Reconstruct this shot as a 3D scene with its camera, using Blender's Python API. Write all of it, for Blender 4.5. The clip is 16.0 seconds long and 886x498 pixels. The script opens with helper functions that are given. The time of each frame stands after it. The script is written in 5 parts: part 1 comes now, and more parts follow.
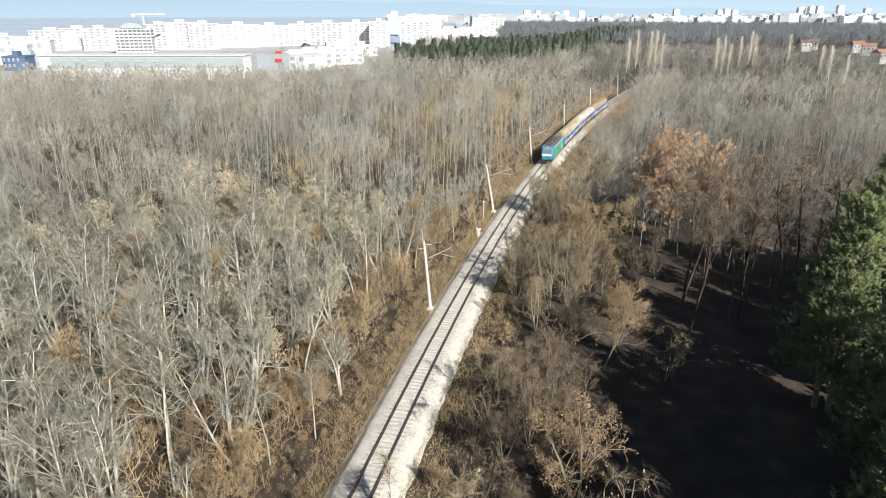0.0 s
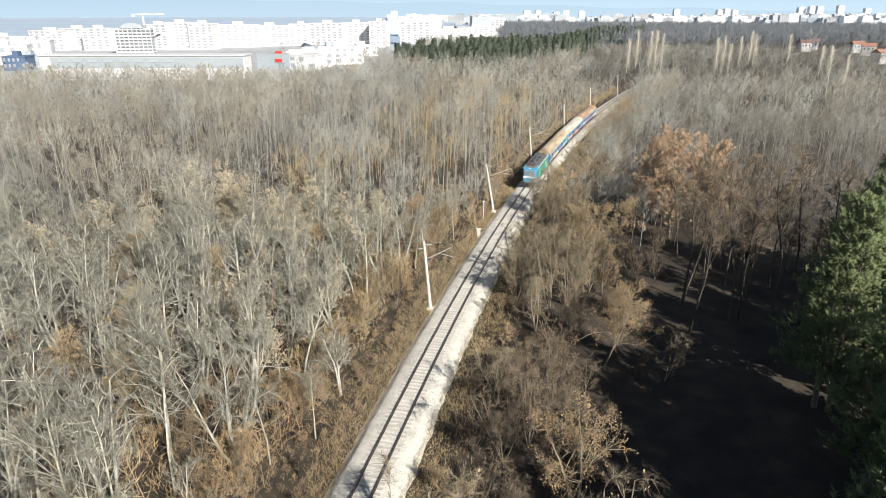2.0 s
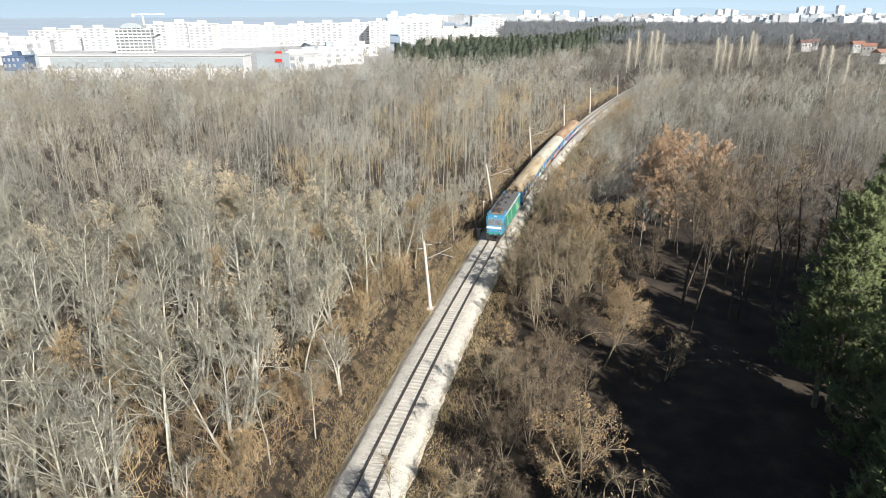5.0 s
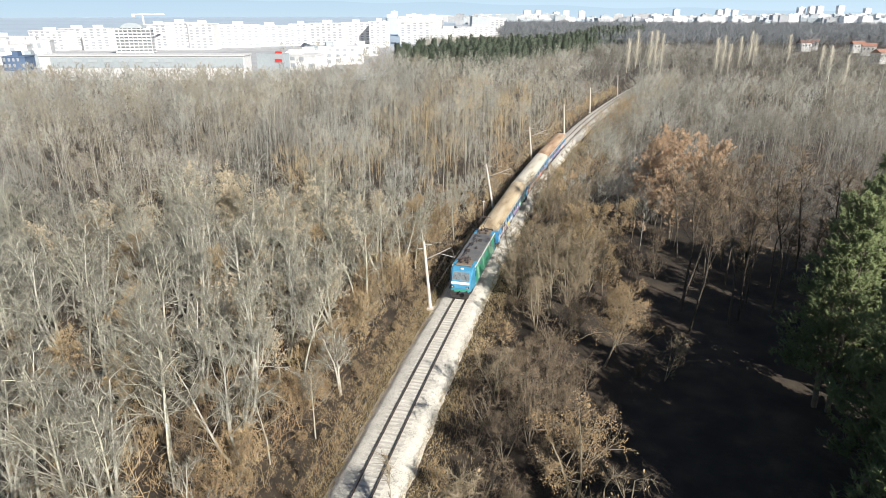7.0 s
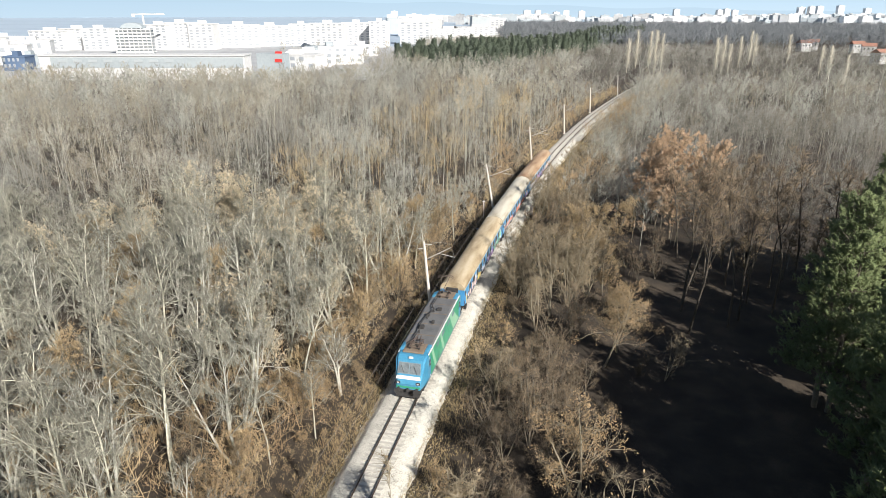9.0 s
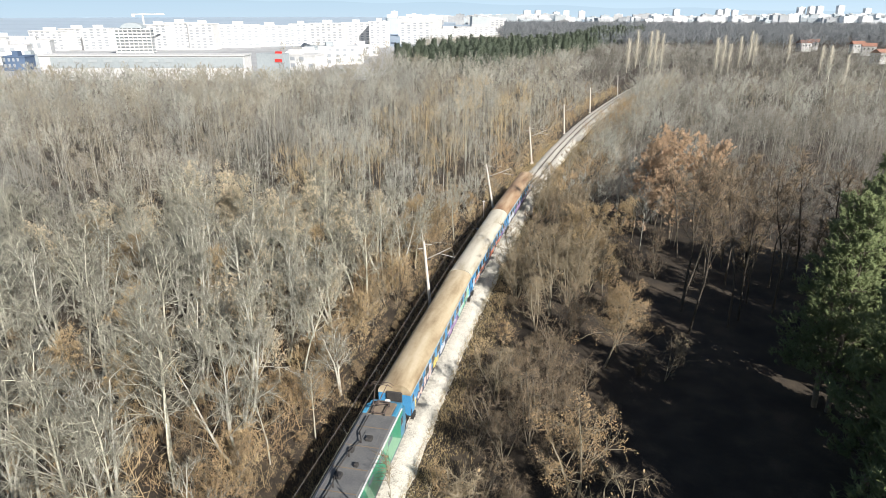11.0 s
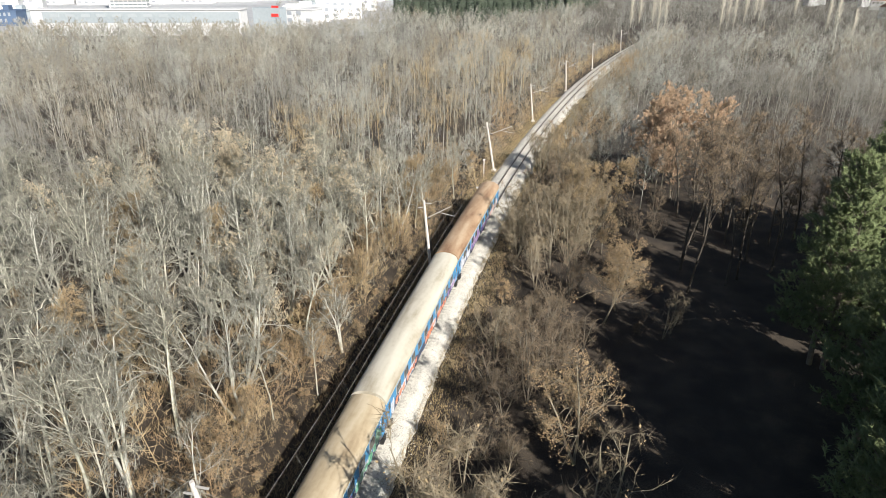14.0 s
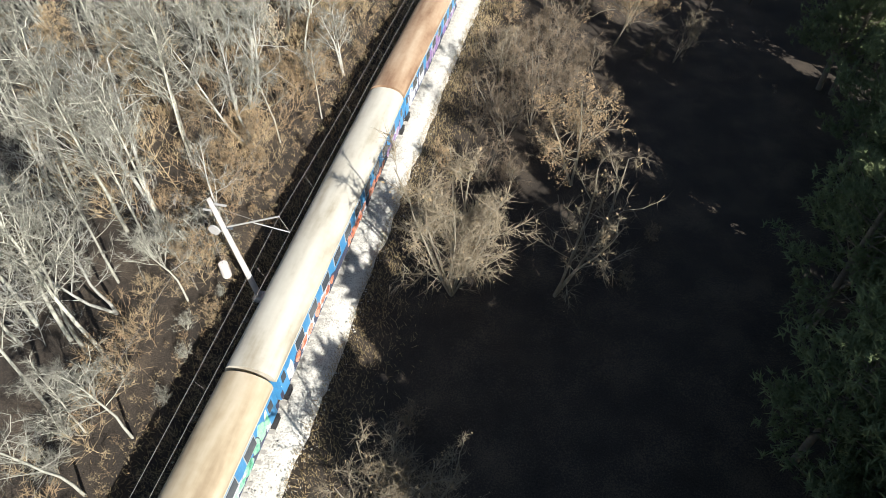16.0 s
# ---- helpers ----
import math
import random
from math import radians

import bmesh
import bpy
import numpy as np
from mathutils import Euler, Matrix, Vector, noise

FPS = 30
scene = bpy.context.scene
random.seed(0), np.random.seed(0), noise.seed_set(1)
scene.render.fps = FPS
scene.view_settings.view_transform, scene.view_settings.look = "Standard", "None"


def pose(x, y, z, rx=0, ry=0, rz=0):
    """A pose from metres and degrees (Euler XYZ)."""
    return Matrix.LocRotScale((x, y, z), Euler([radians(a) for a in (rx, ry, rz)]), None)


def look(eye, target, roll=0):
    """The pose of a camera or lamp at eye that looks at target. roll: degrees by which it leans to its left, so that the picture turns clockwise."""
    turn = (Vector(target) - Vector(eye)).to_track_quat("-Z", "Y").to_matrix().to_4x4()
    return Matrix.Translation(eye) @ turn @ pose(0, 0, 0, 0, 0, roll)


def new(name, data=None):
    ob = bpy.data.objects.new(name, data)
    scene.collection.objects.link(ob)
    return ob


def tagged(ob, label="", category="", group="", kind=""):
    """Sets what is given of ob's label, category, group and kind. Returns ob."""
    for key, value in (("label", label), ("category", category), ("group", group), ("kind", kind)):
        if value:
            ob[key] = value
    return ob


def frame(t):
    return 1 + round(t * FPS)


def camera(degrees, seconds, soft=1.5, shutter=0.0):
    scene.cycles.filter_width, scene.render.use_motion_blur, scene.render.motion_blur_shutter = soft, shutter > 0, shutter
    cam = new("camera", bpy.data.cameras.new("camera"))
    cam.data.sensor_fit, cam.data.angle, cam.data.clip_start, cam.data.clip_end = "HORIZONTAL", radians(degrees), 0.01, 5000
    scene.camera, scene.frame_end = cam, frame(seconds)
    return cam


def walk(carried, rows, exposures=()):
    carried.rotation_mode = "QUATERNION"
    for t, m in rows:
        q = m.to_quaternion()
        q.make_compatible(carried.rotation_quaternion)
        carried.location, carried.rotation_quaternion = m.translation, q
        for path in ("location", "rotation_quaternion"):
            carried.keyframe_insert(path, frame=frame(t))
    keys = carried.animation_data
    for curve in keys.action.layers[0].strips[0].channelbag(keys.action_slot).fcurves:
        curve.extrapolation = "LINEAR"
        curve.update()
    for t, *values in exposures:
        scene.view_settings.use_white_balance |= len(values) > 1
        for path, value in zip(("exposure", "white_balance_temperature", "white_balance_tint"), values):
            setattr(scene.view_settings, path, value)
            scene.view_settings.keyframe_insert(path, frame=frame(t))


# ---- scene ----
cam = camera(68.6, 16.0, soft=0.3)
# The camera hovers 33.5 m above the rails and tilts down at the end.
EYE = (0.0, 0.0, 33.5)
TILT = [(0.0, -20.1), (13.0, -20.1), (13.25, -20.25), (13.5, -20.75), (14.0, -23.72), (14.5, -28.73), (15.0, -34.77), (15.5, -41.18), (16.0, -47.7)]
walk(cam, [(t, pose(*EYE, 90 + p, 0, 0.0 if t < 15.6 else 0.36)) for t, p in TILT],
     exposures=[(0.0, 0.7, 6500, 10), (13.4, 0.7, 6500, 10), (14.5, 0.76, 6400, 10), (15.2, 0.84, 6300, 10), (16.0, 0.94, 6230, 10)])

# ---- light ----
SUN_AZ, SUN_EL = radians(146), radians(33)      # azimuth clockwise from +y
sun_way = Vector((math.sin(SUN_AZ) * math.cos(SUN_EL), math.cos(SUN_AZ) * math.cos(SUN_EL), math.sin(SUN_EL)))
world = bpy.data.worlds.new("world")
scene.world = world
world.use_nodes = True
wn = world.node_tree
sky = wn.nodes.new("ShaderNodeTexSky")
sky.sky_type, sky.sun_disc = "NISHITA", False
sky.sun_elevation, sky.sun_rotation = SUN_EL, SUN_AZ
sky.dust_density = 0.6
wn.links.new(sky.outputs[0], wn.nodes["Background"].inputs[0])
wn.nodes["Background"].inputs[1].default_value = 0.05
sun = new("sun", bpy.data.lights.new("sun", "SUN"))
sun.data.energy, sun.data.angle, sun.data.color = 5.0, radians(0.5), (1.0, 0.96, 0.9)
sun.matrix_world = look(sun_way * 100, (0, 0, 0))


# ---- materials ----
def mat(name, stops, scale=3.0, rough=0.85, metal=0.0, bump=0.0, fine=25.0, vary=0.0, island=0.0, mix=0.5, stretch=None):
    """Two scales of noise through a colour ramp; vary shifts the value per object, island per loose piece."""
    m = bpy.data.materials.new(name)
    m.use_nodes = True
    n, l = m.node_tree.nodes, m.node_tree.links
    b = n["Principled BSDF"]
    b.inputs["Roughness"].default_value, b.inputs["Metallic"].default_value = rough, metal
    co = n.new("ShaderNodeTexCoord")
    n1, n2 = n.new("ShaderNodeTexNoise"), n.new("ShaderNodeTexNoise")
    n1.inputs["Scale"].default_value, n2.inputs["Scale"].default_value = scale, fine
    n1.inputs["Detail"].default_value = 5
    where = co.outputs["Object"]
    if stretch:
        mp = n.new("ShaderNodeMapping")
        mp.inputs["Scale"].default_value = stretch
        l.new(where, mp.inputs["Vector"])
        where = mp.outputs[0]
    l.new(where, n1.inputs["Vector"])
    l.new(co.outputs["Object"], n2.inputs["Vector"])
    mx = n.new("ShaderNodeMix")
    mx.inputs[0].default_value = mix
    l.new(n1.outputs[0], mx.inputs[2])
    l.new(n2.outputs[0], mx.inputs[3])
    ramp = n.new("ShaderNodeValToRGB")
    e = ramp.color_ramp.elements
    for i, c in enumerate(stops):
        p = 0.3 + 0.4 * i / max(1, len(stops) - 1)
        k = e[i] if i < 2 else e.new(p)
        k.position, k.color = p, (*c, 1)
    l.new(mx.outputs[0], ramp.inputs[0])
    out = ramp.outputs[0]
    if vary or island:
        src = n.new("ShaderNodeObjectInfo").outputs["Random"] if vary else n.new("ShaderNodeNewGeometry").outputs["Random Per Island"]
        mr = n.new("ShaderNodeMapRange")
        mr.inputs[3].default_value, mr.inputs[4].default_value = 1 - (vary or island), 1 + (vary or island)
        l.new(src, mr.inputs[0])
        hs = n.new("ShaderNodeHueSaturation")
        l.new(out, hs.inputs["Color"])
        l.new(mr.outputs[0], hs.inputs["Value"])
        out = hs.outputs[0]
    l.new(out, b.inputs["Base Color"])
    if bump:
        bp = n.new("ShaderNodeBump")
        bp.inputs["Strength"].default_value, bp.inputs["Distance"].default_value = bump, 0.05
        l.new(n2.outputs[0], bp.inputs["Height"])
        l.new(bp.outputs[0], b.inputs["Normal"])
    return m


M = {
    "litter": mat("leaf_litter", [(0.014, 0.011, 0.008), (0.042, 0.032, 0.022), (0.115, 0.086, 0.056)], 0.35, 0.95, bump=1.0, fine=11.0),
    "ballast": mat("ballast", [(0.25, 0.235, 0.2), (0.56, 0.53, 0.46), (0.72, 0.685, 0.605)], 1.0, 0.95, bump=1.0, fine=9.0, mix=0.65),
    "stone": mat("crushed_stone", [(0.3, 0.285, 0.25), (0.6, 0.575, 0.51)], 1.0, 0.95, fine=4.0, island=0.4),
    "rail": mat("rail_steel", [(0.05, 0.035, 0.025), (0.1, 0.07, 0.05)], 4, 0.6, 0.4),
    "railtop": mat("rail_head", [(0.3, 0.28, 0.26), (0.42, 0.4, 0.38)], 6, 0.3, 0.9),
    "sleeper": mat("concrete_sleeper", [(0.340, 0.320, 0.280), (0.520, 0.490, 0.430)], 3, 0.9, vary=0.12),
    "concrete": mat("mast_concrete", [(0.52, 0.47, 0.42), (0.7, 0.66, 0.6)], 2, 0.9, bump=0.3),
    "steel": mat("galvanised_steel", [(0.45, 0.43, 0.4), (0.62, 0.6, 0.56)], 5, 0.55, 0.3),
    "wire": mat("copper_wire", [(0.200, 0.185, 0.165), (0.300, 0.280, 0.250)], 5, 0.6, 0.1),
    "bark_grey": mat("grey_bark", [(0.282, 0.273, 0.215), (0.620, 0.600, 0.487)], 1.5, 0.95, fine=9, vary=0.3),
    "bark_pale": mat("pale_bark", [(0.365, 0.356, 0.302), (0.610, 0.597, 0.520)], 1.5, 0.9, fine=9, vary=0.2),
    "bark_brown": mat("brown_bark", [(0.097, 0.085, 0.065), (0.203, 0.176, 0.133)], 1.5, 0.95, fine=9, vary=0.3),
    # the tall trees' bark and twigs are darkened to imitate the pines' shade
    "bark_shaded": mat("shade_toned_bark", [(0.05, 0.043, 0.034), (0.12, 0.1, 0.078)], 1.5, 0.95, fine=9, vary=0.3),
    "twig_dark": mat("dark_brown_twigs", [(0.125, 0.094, 0.060), (0.265, 0.200, 0.132)], 0.6, 0.95, fine=4, vary=0.25),
    "twig_grey": mat("grey_twigs", [(0.153, 0.146, 0.114), (0.332, 0.317, 0.253)], 0.6, 0.95, fine=4, vary=0.25),
    "twig_brown": mat("brown_twigs", [(0.165, 0.122, 0.070), (0.330, 0.250, 0.150)], 0.6, 0.95, fine=4, vary=0.25),
    "twig_rust": mat("rusty_thicket_twigs", [(0.240, 0.165, 0.088), (0.480, 0.342, 0.195)], 0.6, 0.95, fine=4, vary=0.25),
    # blue-grey twigs of the far woods, with haze painted into the colour
    "wood_haze": mat("haze_toned_twigs", [(0.135, 0.147, 0.157), (0.2, 0.212, 0.222)], 0.03, 0.95, fine=0.4),
    "leaf_tan": mat("dry_tan_leaves", [(0.250, 0.175, 0.092), (0.480, 0.360, 0.200)], 1.0, 0.8, fine=6, vary=0.15),
    "leaf_pale": mat("bleached_tan_leaves", [(0.400, 0.325, 0.215), (0.640, 0.540, 0.375)], 1.0, 0.8, fine=6, vary=0.12),
    "bark_ash": mat("ash_bark", [(0.18, 0.152, 0.108), (0.37, 0.325, 0.24)], 1.5, 0.95, fine=9, vary=0.2),
    "twig_ash": mat("ash_brown_twigs", [(0.145, 0.116, 0.076), (0.325, 0.265, 0.175)], 0.6, 0.95, fine=4, vary=0.2),
    "leaf_crown": mat("curled_tan_leaves", [(0.22, 0.148, 0.075), (0.44, 0.315, 0.175)], 1.0, 0.8, fine=6, vary=0.15),
    "leaf_dull": mat("dull_brown_leaves", [(0.13, 0.095, 0.055), (0.27, 0.2, 0.12)], 1.0, 0.8, fine=6, vary=0.15),
    "leaf_rust": mat("rust_orange_leaves", [(0.340, 0.225, 0.135), (0.580, 0.420, 0.280)], 0.7, 0.8, fine=6, vary=0.15),
    "needle": mat("pine_needles", [(0.075, 0.105, 0.038), (0.2, 0.235, 0.095)], 0.6, 0.7, fine=5, vary=0.15),
    "needle_far": mat("distant_needles", [(0.035, 0.048, 0.032), (0.080, 0.100, 0.062)], 0.1, 0.8, fine=1.0),
    "grass": mat("dry_grass", [(0.25, 0.19, 0.09), (0.44, 0.335, 0.18)], 0.5, 0.95, fine=4),
    "white": mat("white_render", [(0.58, 0.575, 0.565), (0.7, 0.695, 0.685)], 0.08, 0.8, fine=0.6, vary=0.16),
    "grey_clad": mat("grey_cladding", [(0.300, 0.340, 0.360), (0.380, 0.415, 0.430)], 0.05, 0.6, fine=0.7),
    "grey_pale": mat("pale_glazing", [(0.34, 0.37, 0.39), (0.42, 0.45, 0.46)], 0.1, 0.4),
    "blue_clad": mat("blue_cladding", [(0.06, 0.1, 0.17), (0.11, 0.16, 0.25)], 0.1, 0.6),
    "glass_dark": mat("window_glass", [(0.05, 0.06, 0.07), (0.1, 0.115, 0.13)], 0.3, 0.15),
    "glass_pale": mat("bright_window_glass", [(0.25, 0.27, 0.29), (0.38, 0.40, 0.42)], 0.3, 0.3),
    "roof_red": mat("red_tiles", [(0.240, 0.120, 0.085), (0.360, 0.190, 0.135)], 0.3, 0.85, fine=2),
    "sign_red": mat("red_sign", [(0.62, 0.03, 0.03), (0.72, 0.06, 0.05)], 0.3, 0.5),
    # far ground tinted pale blue: the haze is put into its colour
    "haze_ground": mat("haze_toned_far_ground", [(0.29, 0.36, 0.43), (0.37, 0.44, 0.51)], 0.003, 1.0, fine=0.02),
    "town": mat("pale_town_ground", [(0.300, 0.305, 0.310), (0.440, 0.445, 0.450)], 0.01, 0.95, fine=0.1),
}


# ---- mesh tools ----
def mesh_np(name, verts, quads=None, tris=None, mats=(), slots=None):
    me = bpy.data.meshes.new(name)
    nq = 0 if quads is None else len(quads)
    nt = 0 if tris is None else len(tris)
    me.vertices.add(len(verts))
    me.vertices.foreach_set("co", np.asarray(verts, np.float32).ravel())
    loops = np.concatenate([np.asarray(a, np.int32).ravel() for a in (quads, tris) if a is not None and len(a)])
    me.loops.add(len(loops))
    me.loops.foreach_set("vertex_index", loops)
    me.polygons.add(nq + nt)
    starts = np.concatenate([np.arange(nq) * 4, nq * 4 + np.arange(nt) * 3]).astype(np.int32)
    me.polygons.foreach_set("loop_start", starts)
    if slots is not None:
        me.polygons.foreach_set("material_index", np.asarray(slots, np.int32))
    for m in mats:
        me.materials.append(m)
    me.update(calc_edges=True)
    return me


def frusta(seg, sides):
    """Tapered prisms for rows x0 y0 z0 x1 y1 z1 r0 r1; returns verts and quads."""
    seg = np.asarray(seg, float).reshape(-1, 8)
    a, b = seg[:, :3], seg[:, 3:6]
    d = b - a
    d /= np.maximum(np.linalg.norm(d, axis=1, keepdims=True), 1e-9)
    up = np.where(np.abs(d[:, 2:3]) > 0.9, [[1.0, 0, 0]], [[0, 0, 1.0]])
    u = np.cross(d, up)
    u /= np.linalg.norm(u, axis=1, keepdims=True)
    w = np.cross(d, u)
    ang = np.arange(sides) * 2 * math.pi / sides
    ring = u[:, None, :] * np.cos(ang)[None, :, None] + w[:, None, :] * np.sin(ang)[None, :, None]
    v = np.concatenate([a[:, None] + ring * seg[:, 6][:, None, None], b[:, None] + ring * seg[:, 7][:, None, None]], 1)
    i = np.arange(sides)
    q = np.stack([i, (i + 1) % sides, (i + 1) % sides + sides, i + sides], 1)
    return v.reshape(-1, 3), (q[None] + (np.arange(len(seg)) * 2 * sides)[:, None, None]).reshape(-1, 4)


def cones(seg):
    """Three-sided spikes for rows x0 y0 z0 x1 y1 z1 r0 (r1 unused); returns verts and tris."""
    v, _ = frusta(seg, 3)
    n = len(v) // 6
    v = v.reshape(n, 6, 3)
    v = np.concatenate([v[:, :3], v[:, 3:].mean(1, keepdims=True)], 1)
    t = np.array([[0, 1, 3], [1, 2, 3], [2, 0, 3]])
    return v.reshape(-1, 3), (t[None] + (np.arange(n) * 4)[:, None, None]).reshape(-1, 3)


def blades(c, size, rng):
    """Small folded leaf shapes (two triangles) about the centres c, at random turns."""
    n = len(c)
    a = rng.normal(size=(n, 3))
    a /= np.linalg.norm(a, axis=1, keepdims=True)
    b = np.cross(a, rng.normal(size=(n, 3)))
    b /= np.linalg.norm(b, axis=1, keepdims=True)
    k = np.cross(a, b) * 0.25
    s = size * rng.uniform(0.6, 1.3, (n, 1))
    v = np.stack([c - a * s, c + (b * 0.6 + k) * s, c + a * s, c - (b * 0.6 - k) * s], 1).reshape(-1, 3)
    i = np.arange(n)[:, None] * 4
    return v, np.concatenate([i + [0, 1, 2], i + [0, 2, 3]], 0)


def join_np(pieces):
    """Joins (verts, quads or None, tris or None) into one."""
    vs, qs, ts, o = [], [], [], 0
    for v, q, t in pieces:
        vs.append(v)
        if q is not None and len(q):
            qs.append(q + o)
        if t is not None and len(t):
            ts.append(t + o)
        o += len(v)
    return np.concatenate(vs), (np.concatenate(qs) if qs else None), (np.concatenate(ts) if ts else None)


def part(name, bm, material, parent, label=""):
    me = bpy.data.meshes.new(name)
    bm.to_mesh(me)
    bm.free()
    me.materials.append(material)
    ob = new(name, me)
    ob.parent = parent
    if label:
        tagged(ob, label)
    return ob


def part_np(name, geo, material, parent=None, label=""):
    ob = new(name, mesh_np(name, geo[0], geo[1], geo[2], [material]))
    if parent is not None:
        ob.parent = parent
    if label:
        tagged(ob, label)
    return ob


def box(bm, x0, x1, y0, y1, z0, z1, bevel=0.0):
    r = bmesh.ops.create_cube(bm, size=1.0, matrix=Matrix.LocRotScale(((x0 + x1) / 2, (y0 + y1) / 2, (z0 + z1) / 2), None, (x1 - x0, y1 - y0, z1 - z0)))
    if bevel:
        es = list({e for v in r["verts"] for e in v.link_edges})
        bmesh.ops.bevel(bm, geom=es, offset=bevel, segments=1, affect="EDGES")
    return bm


def boxed(*args, **kw):
    return box(bmesh.new(), *args, **kw)


def rod(bm, a, b, r0, r1=None, n=8):
    a, b = Vector(a), Vector(b)
    m = Matrix.Translation((a + b) / 2) @ (b - a).to_track_quat("Z", "Y").to_matrix().to_4x4()
    bmesh.ops.create_cone(bm, cap_ends=True, segments=n, radius1=r0, radius2=r0 if r1 is None else r1, depth=(b - a).length, matrix=m)
    return bm


def prism(bm, outline, axis, lo, hi):
    """An outline of two coordinates drawn out along an axis (0 x, 1 y, 2 z)."""
    def at(p, c):
        q = list(p)
        q.insert(axis, c)
        return q
    a = [bm.verts.new(at(p, lo)) for p in outline]
    b = [bm.verts.new(at(p, hi)) for p in outline]
    n = len(a)
    for i in range(n):
        bm.faces.new((a[i], a[(i + 1) % n], b[(i + 1) % n], b[i]))
    bm.faces.new(a), bm.faces.new(b[::-1])
    bmesh.ops.recalc_face_normals(bm, faces=bm.faces)
    return bm


# ---- the line of the railway: straight, then bending right ----
def cx(y):
    return -14.47 + 0.2178 * y + 0.000504 * np.maximum(0, y - 40.0) ** 2


_ys = np.arange(-180, 420, 0.25)
_xs = cx(_ys)
_arc = np.concatenate([[0], np.cumsum(np.hypot(np.diff(_xs), np.diff(_ys)))])
_arc -= np.interp(0, _ys, _arc)


def along(s):
    """Place and unit direction of the centre line, s metres from y = 0."""
    y = np.interp(s, _arc, _ys)
    y2 = np.interp(np.asarray(s) + 0.5, _arc, _ys)
    x, x2 = cx(y), cx(y2)
    h = np.hypot(x2 - x, y2 - y)
    return x, y, (x2 - x) / h, (y2 - y) / h


def place(s, u, z):
    """World place at s along the line, u metres to its right."""
    x, y, tx, ty = along(s)
    return Vector((float(x + ty * u), float(y - tx * u), z))


def beside(x, y):
    """Signed distance from the centre line, positive to the right, roughly."""
    slope = 0.2178 + 0.001008 * np.maximum(0, np.asarray(y) - 40.0)
    return (np.asarray(x) - cx(np.asarray(y))) / np.sqrt(1 + slope ** 2)


def sweep(profile, s0, s1, step):
    s = np.arange(s0, s1, step)
    x, y, tx, ty = along(s)
    p = np.array(profile)
    v = np.stack([x[:, None] + ty[:, None] * p[None, :, 0], y[:, None] - tx[:, None] * p[None, :, 0], np.broadcast_to(p[None, :, 1], (len(s), len(p)))], 2)
    n, k = len(s), len(p)
    i, j = np.meshgrid(np.arange(n - 1), np.arange(k - 1), indexing="ij")
    q = np.stack([i * k + j, i * k + j + 1, (i + 1) * k + j + 1, (i + 1) * k + j], -1).reshape(-1, 4)
    return v.reshape(-1, 3), q, None


# ---- ground ----
GROUND = -0.9
def build_ground():
    g = np.sign(np.linspace(-1, 1, 241)) * np.abs(np.linspace(-1, 1, 241)) ** 3 * 4900
    X, Y = np.meshgrid(g, g)
    r = np.hypot(X, Y)
    Z = GROUND + np.where(r < 600, 0.18 * np.sin(X * 0.21 + 1.7 * np.sin(Y * 0.13)) * np.sin(Y * 0.17), 0)
    near = np.abs(beside(X, Y)) < 9
    Z = np.where(near & (r < 450), GROUND - 0.12, Z)
    n = len(g)
    i, j = np.meshgrid(np.arange(n - 1), np.arange(n - 1), indexing="ij")
    q = np.stack([i * n + j, i * n + j + 1, (i + 1) * n + j + 1, (i + 1) * n + j], -1).reshape(-1, 4)
    mid = np.stack([X, Y], 2).reshape(-1, 2)[q].mean(1)
    r = np.hypot(mid[:, 0], mid[:, 1])
    # slot 2 is the far ground with haze painted into its colour
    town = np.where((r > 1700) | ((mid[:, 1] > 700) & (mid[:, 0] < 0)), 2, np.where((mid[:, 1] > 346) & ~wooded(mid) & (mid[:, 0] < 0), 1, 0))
    ob = new("ground", mesh_np("ground", np.stack([X, Y, Z], 2).reshape(-1, 3), q, None, [M["litter"], M["town"], M["haze_ground"]], town))
    tagged(ob, "brown woodland floor of dead leaves and soil", "ground", kind="structure")
    return ob


